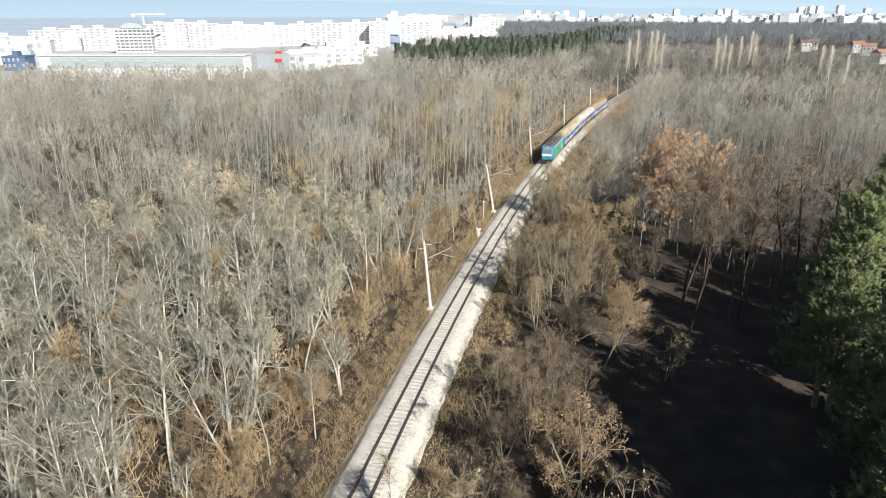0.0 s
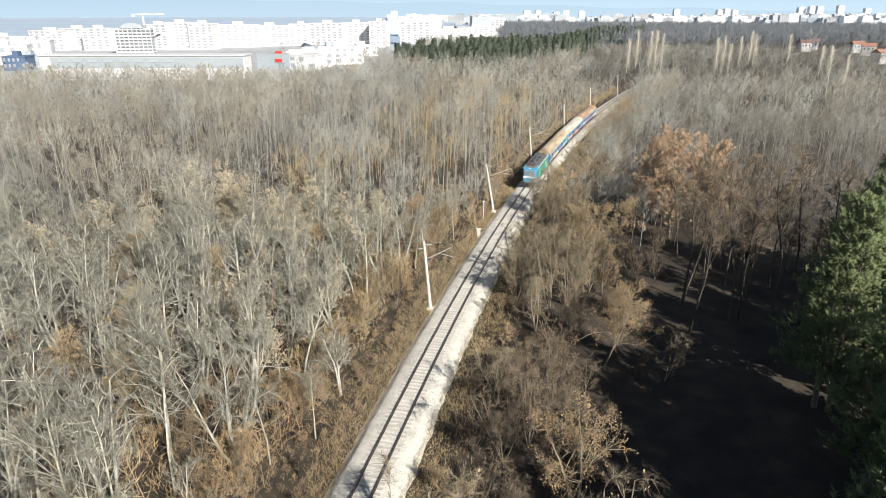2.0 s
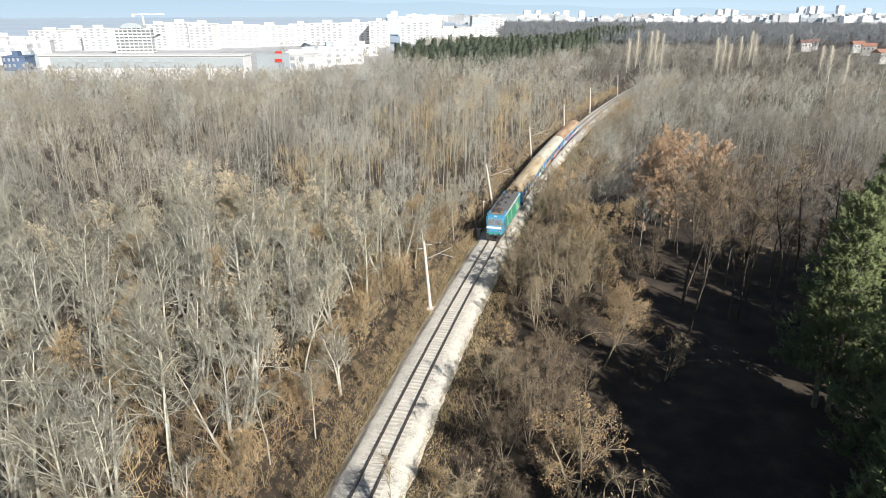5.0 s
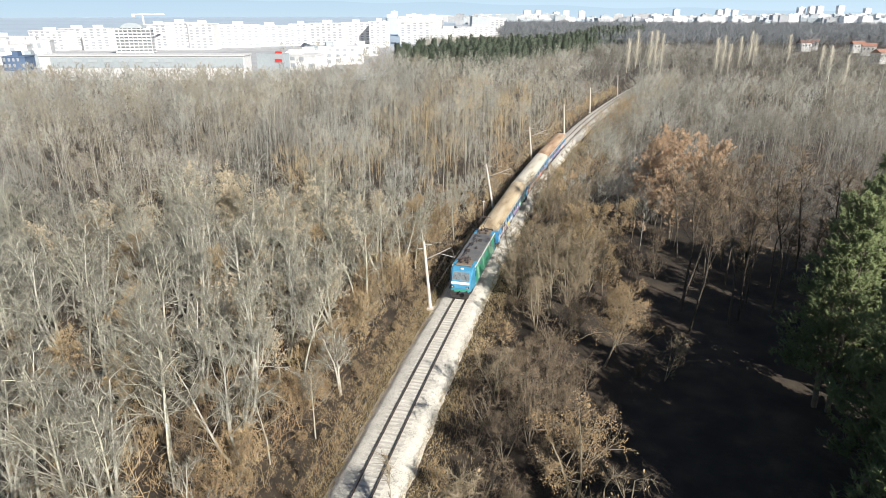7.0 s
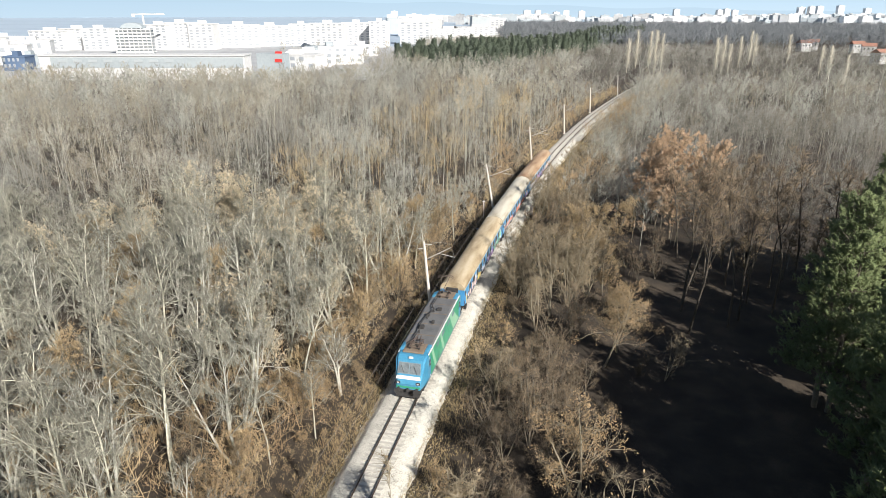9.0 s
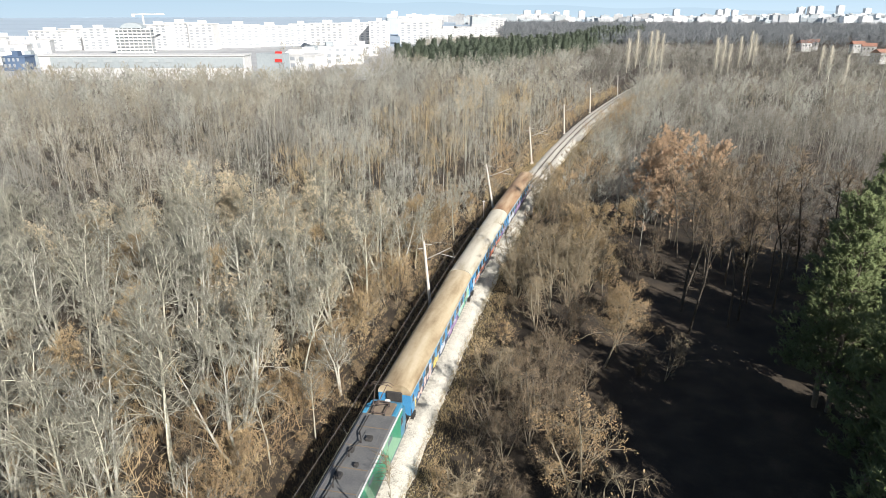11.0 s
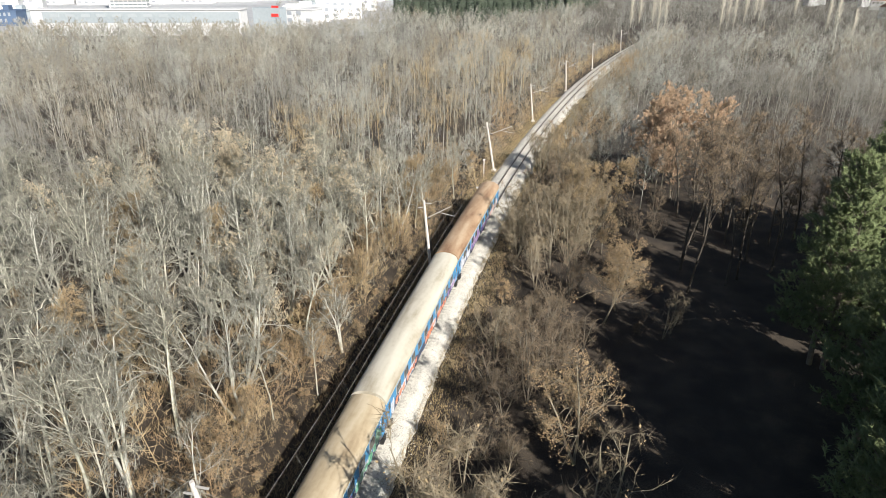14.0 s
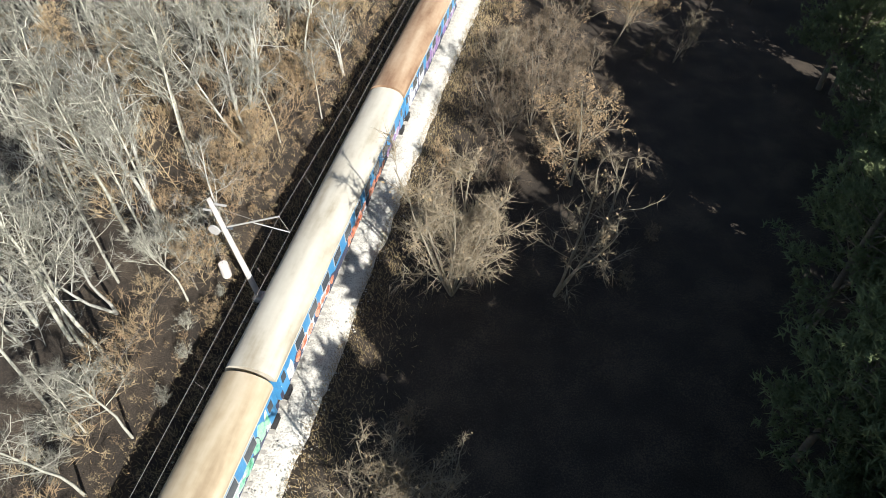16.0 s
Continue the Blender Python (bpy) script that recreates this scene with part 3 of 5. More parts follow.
def build_near_wood():
    rng = np.random.default_rng(5)
    models = tree_models()
    count = dict.fromkeys(KINDS, 0)
    for x, y in scatter(rng, -75, 75, 4, 100, 3.8):
        d = float(beside(x, y))
        if not inview(x, y, 5) or np.hypot(x, y) > 100:
            continue
        r = rng.uniform()
        if d < -6.5:
            if d > -10:
                kind = "brown_tree" if r < 0.25 else "pale_tree" if r < 0.45 else "leafy_tree" if r < 0.58 else "bare_tree"
            else:
                kind = "pale_tree" if r < (0.38 if 38 < y < 85 else 0.2) else "beech_tree" if 50 < y and -45 < x and r < 0.46 else "leafy_tree" if r > 0.96 else "brown_tree" if r > 0.9 else "bare_tree"
            size = rng.uniform(0.75, 1.1) * (0.72 if d > -10 else 1)
        elif d > 20 and y > 56:
            if y < 78 and (y < 66 or x < 0.4 * y or r > 0.7):
                continue
            kind = "tall_tree" if r < 0.75 else "brown_tree"
            size = rng.uniform(0.85, 1.1)
            if x < 0.35 * y + 3:
                if r > 0.6 or y < 70:
                    continue
                kind, size = "thicket_tree", rng.uniform(0.6, 0.95)
        elif 8 < d < 19 and y > 76:
            kind = "leafy_tree" if r < 0.2 else "thicket_tree" if r < 0.6 else "fork_tree" if r < 0.8 else "coppice_tree"
            size = rng.uniform(0.7, 1.05)
        else:
            continue
        plant(models, kind, int(rng.integers(0, 9)), float(x), float(y), float(rng.uniform(0, 360)), float(size))
    # the trees that stand between the line and the pines' shade
    for kind, i, x, y, size in (("crown_tree", 0, 9.9, 38.2, 1.08), ("fork_tree", 0, 7.3, 27.2, 1.16), ("coppice_tree", 0, 0.4, 27.2, 1.3), ("coppice_tree", 1, -2.8, 11.8, 0.92), ("fork_tree", 1, -0.9, 12.4, 0.75), ("thicket_tree", 1, 9.8, 51.5, 0.85), ("thicket_tree", 2, 12.2, 47.0, 0.7), ("thicket_tree", 3, 10.6, 43.8, 0.7), ("thicket_tree", 0, 13.6, 53.5, 0.7), ("thicket_tree", 1, 15.2, 66.5, 0.9),
                                ("crown_tree", 1, 16.5, 58.6, 1.12), ("crown_tree", 2, 18.6, 61.5, 0.9), ("fork_tree", 2, 12.8, 70.5, 1.08), ("coppice_tree", 0, 15.4, 73.5, 1.1), ("fork_tree", 1, 10.6, 66.5, 0.85),
                                ("leafy_tree", 1, 21.0, 86, 0.95), ("leafy_tree", 2, 24.5, 88.5, 0.95), ("crown_tree", 0, 18.5, 89, 0.9), ("thicket_tree", 0, 6.3, 54.0, 0.85), ("thicket_tree", 1, 8.4, 55.8, 0.8),
                                ("thicket_tree", 2, 4.9, 43.4, 1.0), ("thicket_tree", 3, 7.2, 45.6, 1.05), ("thicket_tree", 0, 9.4, 48.5, 0.8), ("thicket_tree", 1, 2.6, 38.0, 0.75), ("fork_tree", 0, 21.9, 55.9, 0.52),
                                ("fork_tree", 2, 24.0, 58.5, 0.42), ("thicket_tree", 2, 11.6, 60.5, 0.8), ("thicket_tree", 3, 14.2, 65.0, 0.9), ("coppice_tree", 1, 9.4, 75.5, 0.85), ("thicket_tree", 0, 12.0, 80.5, 0.95),
                                ("coppice_tree", 0, 15.0, 83.0, 0.9), ("thicket_tree", 1, 14.2, 93.0, 1.0), ("thicket_tree", 3, 17.5, 97.5, 1.0), ("coppice_tree", 1, 20.0, 101, 1.0), ("thicket_tree", 2, 22, 106, 1.1),
                                ("fork_tree", 1, 3.2, 31.5, 0.55), ("fork_tree", 0, 10.6, 82.5, 0.85), ("coppice_tree", 0, 17.0, 109.5, 1.0), ("fork_tree", 2, 19.0, 112.5, 1.0), ("fork_tree", 1, 28.0, 143.0, 0.8), ("fork_tree", 0, 5.0, 52.0, 0.75), ("thicket_tree", 1, 0.6, 31.8, 0.55), ("leafy_tree", 1, 20.5, 112, 0.9), ("thicket_tree", 0, 24, 113, 1.1),
                                ("beech_tree", 0, -23, 81, 0.95), ("beech_tree", 1, -26.5, 84, 1.0), ("beech_tree", 2, -33, 93, 1.05), ("beech_tree", 0, -38, 95, 1.0), ("beech_tree", 1, -30, 91, 1.05), ("beech_tree", 2, -17, 78, 0.9), ("beech_tree", 0, -13.5, 80, 0.8), ("beech_tree", 1, -11, 85, 0.85), ("beech_tree", 2, -20, 88, 1.0), ("beech_tree", 0, -14, 60, 0.7), ("beech_tree", 1, -17, 64, 0.75), ("beech_tree", 2, -13, 67, 0.7), ("beech_tree", 1, -19, 58, 0.75), ("beech_tree", 2, -15.5, 54, 0.65), ("beech_tree", 0, -20.5, 68, 0.8), ("beech_tree", 0, -44, 78, 0.9), ("beech_tree", 1, -47, 74, 0.9)):
        plant(models, kind, i, x, y, x * 50, size)
    for x, y in scatter(rng, -60, 60, 6, 118, 2.9):
        d = float(beside(x, y))
        if not inview(x, y, 3):
            continue
        if -13 < d < -3.5 and rng.uniform() < 0.85:
            plant(models, "grey_shrub" if y < 31 and rng.uniform() < 0.8 else "shrub", int(rng.integers(0, 9)), float(x), float(y), float(rng.uniform(0, 360)), float(rng.uniform(0.75, 1.4)) * (0.16 if d > -5.5 else 0.3 if d > -7.6 else 1))
        elif 4.6 < d < 11 and y > 33 and rng.uniform() < 0.5:
            plant(models, "shrub" if rng.uniform() < 0.25 else "dark_shrub", int(rng.integers(0, 9)), float(x), float(y), float(rng.uniform(0, 360)), float(rng.uniform(0.6, 1.1)) * (0.45 if d < 5.6 else 0.85))
    for x, y, size in ((6.1, 51.5, 1.2), (7.8, 50.0, 1.1), (4.4, 46.5, 0.9), (10.5, 57.0, 1.0), (1.5, 29.3, 0.8), (2.8, 34.0, 0.9), (-2.0, 17.5, 0.6), (5.2, 38.6, 0.9), (8.2, 42.0, 0.9), (11.8, 41.5, 0.6), (11.2, 50.5, 0.9), (12.5, 54.0, 0.9)):
        plant(models, "dark_shrub", int(x * 7) % 4, x, y, x * 90, size)
    for x, y in scatter(rng, 8, 34, 26, 72, 5.5):
        if 13 < float(beside(x, y)) < 26 and rng.uniform() < 0.4:
            plant(models, "dark_shrub", int(rng.integers(0, 9)), float(x), float(y), float(rng.uniform(0, 360)), float(rng.uniform(0.25, 0.5)))
    for i, (x, y, size) in enumerate(((33.0, 96, 0.9), (36.5, 99, 1.05), (41.0, 100, 1.05), (36, 107, 1.0), (44.5, 106, 1.0), (39.5, 110, 1.0), (33.0, 103, 0.95))):
        plant(models, "rust_tree", i, x, y, x * 37, size)
    return models


def build_verge():
    rng = np.random.default_rng(77)
    n = 42000
    s = rng.uniform(-10, 190, n)
    u = np.where(rng.uniform(size=n) < 0.5, -1, 1) * (2.7 + np.abs(rng.normal(0, 2.0, n)))
    x, y, tx, ty = along(s)
    h = rng.uniform(0.15, 0.55, n)
    lean = rng.normal(0, 0.18, (n, 2))
    z = np.where(np.abs(u) < 3.3, -1.1 + (3.3 - np.abs(u)) * 0.6, GROUND - 0.12)
    px, py = x + ty * u, y - tx * u
    seg = np.stack([px, py, z, px + lean[:, 0], py + lean[:, 1], z + h, np.full(n, 0.02), np.zeros(n)], 1)
    v, t = cones(seg)
    tagged(part_np("verge_grass", (v, None, t), M["grass"]), "dry yellowish grass along the ballast edge", "grass", kind="stuff")


def build_stones():
    """Loose stones on the bed and down its shoulders."""
    rng = np.random.default_rng(3)
    n = 9000
    s = rng.uniform(-5, 150, n) ** 1.0
    u = np.where(rng.uniform(size=n) < 0.55, rng.uniform(0.95, 3.0, n), 2.6 + np.abs(rng.normal(0, 0.5, n))) * np.where(rng.uniform(size=n) < 0.5, -1, 1)
    prof = np.array([(-4.5, -1.02), (-3.3, -1.02), (-2.75, -0.72), (-2.45, -0.45), (-2.1, -0.22), (-0.9, -0.2), (0.9, -0.2), (1.8, -0.2), (2.3, -0.42), (3.3, -1.02), (4.5, -1.02)])
    x, y, tx, ty = along(s)
    c = np.stack([x + ty * u, y - tx * u, np.interp(u, prof[:, 0], prof[:, 1]) + 0.01], 1)
    r = rng.uniform(0.03, 0.075, (n, 1, 1))
    octa = np.array([(1, 0, 0), (-1, 0, 0), (0, 1, 0), (0, -1, 0), (0, 0, 1), (0, 0, -1)], float)
    v = c[:, None] + octa[None] * r * rng.uniform(0.6, 1.3, (n, 6, 1))
    f = np.array([(0, 2, 4), (2, 1, 4), (1, 3, 4), (3, 0, 4), (2, 0, 5), (1, 2, 5), (3, 1, 5), (0, 3, 5)])
    t = (f[None] + (np.arange(n) * 6)[:, None, None]).reshape(-1, 3)
    tagged(part_np("ballast_stones", (v.reshape(-1, 3), None, t), M["stone"]), "loose pale crushed stones on the track bed", "stones", kind="stuff")


def build_pines():
    rng = np.random.default_rng(21)
    models = []
    for k in range(3):
        w, n = pine_model(rng, 17 + k)
        models.append((mesh_np("trunk", *w, [M["bark_brown"]]), mesh_np("crown", *n, [M["needle"]])))
    # coarse opaque model for the unseen pines, added to block the sun
    w, n = pine_model(rng, 18, 1.0, 4, 0.3)
    models.append((mesh_np("trunk", *w, [M["bark_brown"]]), mesh_np("crown", *n, [M["needle"]])))
    # the stand's edge, set so that its long shade falls towards the line
    spots = []
    for x, y in scatter(rng, 6, 68, -34, 74, 4.1):
        edge = np.interp(y, [-34, -15, -8, 0, 5, 8, 22, 28, 40, 50, 60, 66, 74], [18.5, 13.8, 10.8, 9.6, 11.8, 14.5, 21.5, 25.5, 30, 33.5, 38, 47, 53])
        # pines up-sun of the front row are left out to light its crowns
        if edge < x < edge + (14 if y > 24 else 20 if y > 12 else 26) and not (x > 33.5 + 0.675 * (53 - y) and 26 < y < 50) and not (x > 24.5 + 0.675 * (26 - y) and -8 < y < 21):
            spots.append((float(x), float(y), float(x - edge)))
    # two unseen pines added to shade a sunlit strip of floor
    spots += [(13.6, 1.2, 3.0), (15.2, -1.6, 5.2)]
    for i, (x, y, deep) in enumerate(spots):
        ob = tagged(new("pine_tree"), "tall dark green pine with dense needles", "tree", "pines")
        s = 0.9 + 0.16 * ((i * 7) % 5) / 5 + ((0.1 if deep < 5 else -0.06) if y > 24 else 0.14 if y < 24 else 0)
        ob.matrix_basis = pose(x, y, GROUND - 0.15, 0, 0, i * 77) @ Matrix.Diagonal((s, s, s, 1))
        for name, me in zip(("trunk", "crown"), models[3 if y < 5 or deep > 7 else i % 3]):
            c = new(name, me)
            c.parent = ob
            if name == "crown":
                tagged(c, kind="stuff")


def forest(name, label, models, pts, rng, mats, lo=0.8, hi=1.15):
    """Many trees as one piece of woodland; the bark changes from tree to tree and in drifts."""
    vs, qs, ts, o, qm, tm = [], [], [], 0, [], []
    for x, y in pts:
        v, q, t = models[rng.integers(0, len(models))]
        a, s = rng.uniform(0, 6.28), rng.uniform(lo, hi)
        c, n = math.cos(a) * s, math.sin(a) * s
        vs.append(v @ np.array([[c, n, 0], [-n, c, 0], [0, 0, s * rng.uniform(0.9, 1.1)]]) + [x, y, GROUND])
        drift = noise.noise(Vector((x * 0.025, y * 0.025, 3.0))) * 0.5 + 0.5 + rng.normal(0, 0.22)
        k = int(np.clip(drift * len(mats), 0, len(mats) - 1))
        if q is not None:
            qs.append(q + o)
            qm.append(np.full(len(q), k))
        if t is not None:
            ts.append(t + o)
            tm.append(np.full(len(t), k))
        o += len(v)
    ob = new(name, mesh_np(name, np.concatenate(vs), np.concatenate(qs) if qs else None, np.concatenate(ts) if ts else None, mats, np.concatenate(qm + tm)))
    return tagged(ob, label, "woodland", kind="stuff")


def clumped(P, cut=0.2, scale=0.07):
    """Leaves small clearings, so that the crowns stand in clumps."""
    return np.array([noise.noise(Vector((x * scale, y * scale, 7.0))) < cut for x, y in P], bool)


def wooded(P):
    """The wood stops short of the town on one side."""
    return P[:, 1] < np.interp(P[:, 0], [-200, -130, -67, -42, -25, 0], [185, 200, 245, 345, 450, 900])


def in_belt(P):
    """The pine belt runs away from the line towards the city."""
    v = 784 + 1149.3 * P[:, 0] / (0.939 * P[:, 1] + 8)
    near = np.interp(v, [700, 780, 850, 900, 1000, 1060, 1140], [385, 350, 345, 375, 440, 600, 880])
    deep = np.interp(v, [700, 780, 850, 1000, 1060, 1140], [450, 500, 580, 640, 960, 1000])
    return (v > 700) & (v < 1142) & (P[:, 1] > near) & (P[:, 1] < deep)


def build_far_wood():
    rng = np.random.default_rng(8)
    mid = [sketch(rng, rng.uniform(12, 16), 13, 28, 0.021, 0.26, 0.42, 0.95, 0.3) for _ in range(10)]
    P = scatter(rng, -190, 190, 60, 250, 4.6)
    d = beside(P[:, 0], P[:, 1])
    r = np.hypot(P[:, 0], P[:, 1])
    P = P[((d < -9) | (d > 15)) & (r > 97) & (r < 235) & wooded(P) & inview(P[:, 0], P[:, 1], 8)]
    P = P[clumped(P, 0.42)]
    right = beside(P[:, 0], P[:, 1]) > 0
    warm = ~right & (beside(P[:, 0], P[:, 1]) + 12 * np.sin(P[:, 1] * 0.09) > -42)
    forest("woodland", "dense bare grey winter woodland", mid, P[~right & ~warm], rng, WOODS, 0.6, 1.12)
    forest("warm_woodland", "dense bare brown woodland along the line", mid, P[warm], rng, [WOODS[2], WOODS[0], M["scrub_tan"], WOODS[2]], 0.55, 1.08)
    crowns = [sketch(rng, rng.uniform(9.5, 13), 13, 30, 0.02, 0.32, 0.36, 0.85, 0.15) for _ in range(8)]
    Q = P[right]
    Q = Q[rng.uniform(size=len(Q)) < 0.85]
    # trees behind the pines get twigs with shade painted in
    shade_toned = (Q[:, 0] > 0.42 * Q[:, 1]) & (Q[:, 1] < 150)
    forest("brown_woodland", "dense bare brown winter woodland", crowns, Q[~shade_toned], rng, [WOODS[1], WOODS[0], M["wood_shade"], WOODS[2]], 0.7, 1.2)
    forest("shade_toned_woodland", "dense winter woodland behind the pines, shade put into its twig colour", mid, Q[shade_toned], rng, [WOODS[1], M["wood_shade"]], 0.7, 1.05)
    low = [sketch(rng, rng.uniform(2.5, 4.5), 11, 11, 0.014, 0.42, 0.06, 0.75, 0.6) for _ in range(6)]
    P = scatter(rng, -60, 120, 90, 300, 3.3)
    d = beside(P[:, 0], P[:, 1])
    P = P[(np.abs(d) > 4.6) & (d > -12) & (d < 17) & (P[:, 1] > 105)]
    d = beside(P[:, 0], P[:, 1])
    forest("tall_scrub", "brown young trees and tall scrub beside the curve", low, P[np.abs(d) > 8], rng, [M["scrub"], WOODS[2], WOODS[0], WOODS[2]], 1.3, 2.3)
    C = scatter(rng, 50, 130, 196, 345, 3.4)
    dc = beside(C[:, 0], C[:, 1])
    C = C[(dc > 3.7) & (dc < 16) & (C[:, 1] > 256)]
    forest("curve_thicket", "brown young trees that hide the far curve", low, C, rng, [WOODS[2], WOODS[0], WOODS[1]], 1.5, 2.3)
    E = scatter(rng, -10, 100, 104, 300, 2.2)
    de = beside(E[:, 0], E[:, 1])
    P = np.concatenate([P[np.abs(d) <= 8], E[(de < -4.2) & (de > -9)], E[(de > 3.1) & (de < 6.5) & (E[:, 1] > 180)]])
    forest("undergrowth", "brown scrub along the railway verge", low, P, rng, [M["scrub"], WOODS[2], M["scrub_tan"], M["scrub"]], 0.5, 1.1)
    V = scatter(rng, -40, 20, 4, 106, 1.9)
    dv = beside(V[:, 0], V[:, 1])
    V = V[(dv < -7.6) & (dv > -11)]
    P = scatter(rng, -75, 60, 5, 104, 2.7)
    d = beside(P[:, 0], P[:, 1])
    k = inview(P[:, 0], P[:, 1], 4)
    forest("brush", "brown brush and saplings under the bare trees", low, P[k & (d < -8) & (d > -23) & (P[:, 1] > 31)], rng, [M["scrub"], M["scrub_tan"], WOODS[2], M["scrub_tan"]], 0.7, 1.6)
    forest("grey_brush", "grey brush and saplings in the deeper wood", low, P[k & ((d <= -23) | (d < -8) & (P[:, 1] <= 31)) & (rng.uniform(size=len(P)) < 0.6)], rng, [WOODS[1], WOODS[0], WOODS[1]], 0.7, 1.6)
    forest("verge_scrub", "tan brown scrub thicket along the railway verge", low, V, rng, [M["scrub"], M["scrub_tan"], WOODS[2]], 0.5, 1.25)
    P = np.concatenate([scatter(rng, -45, 20, 4, 110, 0.95), scatter(rng, -10, 90, 110, 300, 1.7)])
    d = beside(P[:, 0], P[:, 1])
    P = P[(d < -3.2) & (d > -7.8) | (d > 3.9) & (d < 5.6) & (P[:, 1] > 50)]
    tall = beside(P[:, 0], P[:, 1]) > -5.6
    forest("verge_bramble", "knee high brown bramble beside the ballast", low, P[tall], rng, [M["scrub"], M["scrub_tan"], M["scrub"]], 0.22, 0.42)
    forest("verge_stubble", "low dead stalks below the wood's edge", low, P[~tall], rng, [M["scrub"], M["scrub_tan"], M["scrub"]], 0.14, 0.28)
    far = [sketch(rng, rng.uniform(11, 14.5), 9, 14, 0.046, 0.34, 0.45, 1.05, 0.15) for _ in range(8)]
    P = scatter(rng, -520, 520, 150, 640, 6.2)
    r = np.hypot(P[:, 0], P[:, 1])
    d = beside(P[:, 0], P[:, 1])
    P = P[(r >= 232) & (r < 640) & ((np.abs(d) > 7) | (P[:, 1] > 345)) & inview(P[:, 0], P[:, 1], 10) & wooded(P) & ~in_belt(P)]
    P = P[clumped(P, 0.42, 0.04)]
    low_part = (P[:, 0] > 0.2 * P[:, 1]) & (P[:, 1] > 260)
    forest("distant_woodland", "distant bare winter woodland seen over its treetops", far, P[~low_part], rng, WOODS, 0.8, 1.15)
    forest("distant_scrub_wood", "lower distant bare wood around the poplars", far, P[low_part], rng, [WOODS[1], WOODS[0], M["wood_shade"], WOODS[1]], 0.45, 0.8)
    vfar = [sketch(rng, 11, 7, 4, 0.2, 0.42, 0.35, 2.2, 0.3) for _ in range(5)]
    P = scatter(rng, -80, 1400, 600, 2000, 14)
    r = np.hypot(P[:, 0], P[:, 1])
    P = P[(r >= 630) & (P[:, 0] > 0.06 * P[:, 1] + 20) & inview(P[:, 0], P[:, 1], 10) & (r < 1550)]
    forest("far_woods", "far bare woods reaching to the city, haze put into their twig colour", vfar, P, rng, [M["wood_haze"], M["wood_haze_dim"]], 1.0, 1.6)


# ---- the train ----
T = {
    "blue": mat("loco_blue_paint", [(0.04, 0.2, 0.34), (0.08, 0.29, 0.44)], 1.0, 0.4, fine=8),
    "green": mat("loco_green_paint", [(0.02, 0.24, 0.13), (0.06, 0.34, 0.2)], 1.0, 0.4, fine=8),
    "wstripe": mat("loco_white_paint", [(0.62, 0.63, 0.62), (0.8, 0.8, 0.78)], 1.5, 0.45, fine=8),
    "lroof": mat("loco_grey_roof", [(0.092, 0.094, 0.098), (0.165, 0.163, 0.158)], 1.2, 0.7, fine=10),
    "rustroof": mat("loco_dusty_roof", [(0.16, 0.12, 0.085), (0.24, 0.19, 0.14)], 1.5, 0.8, fine=10),
    "black": mat("underframe_black", [(0.02, 0.02, 0.022), (0.06, 0.055, 0.05)], 2, 0.8),
    "pan": mat("pantograph_red_brown", [(0.07, 0.05, 0.042), (0.16, 0.12, 0.1)], 4, 0.6, 0.2),
    "lamp": mat("headlamp_glass", [(0.5, 0.5, 0.48), (0.7, 0.7, 0.68)], 5, 0.15),
    "cblue": mat("coach_blue_paint", [(0.04, 0.2, 0.42), (0.09, 0.32, 0.56)], 0.8, 0.45, fine=9),
    "lowpaint": mat("coach_lower_paint", [(0.030, 0.035, 0.060), (0.100, 0.100, 0.150)], 0.8, 0.6),
    "roof_tan": mat("coach_tan_roof", [(0.240, 0.172, 0.098), (0.415, 0.330, 0.212), (0.525, 0.445, 0.315)], 0.9, 0.7, fine=2.4, mix=0.14, stretch=(1.2, 0.22, 1.2), bump=0.15),
    "roof_pale": mat("coach_cream_roof", [(0.330, 0.285, 0.205), (0.500, 0.460, 0.370), (0.580, 0.545, 0.450)], 0.9, 0.7, fine=2.4, mix=0.14, stretch=(1.2, 0.22, 1.2), bump=0.15),
    "roof_rust": mat("coach_rust_roof", [(0.200, 0.110, 0.060), (0.360, 0.240, 0.145), (0.480, 0.365, 0.245)], 0.9, 0.7, fine=2.4, mix=0.14, stretch=(1.2, 0.22, 1.2), bump=0.15),
}
BUF = 0.62


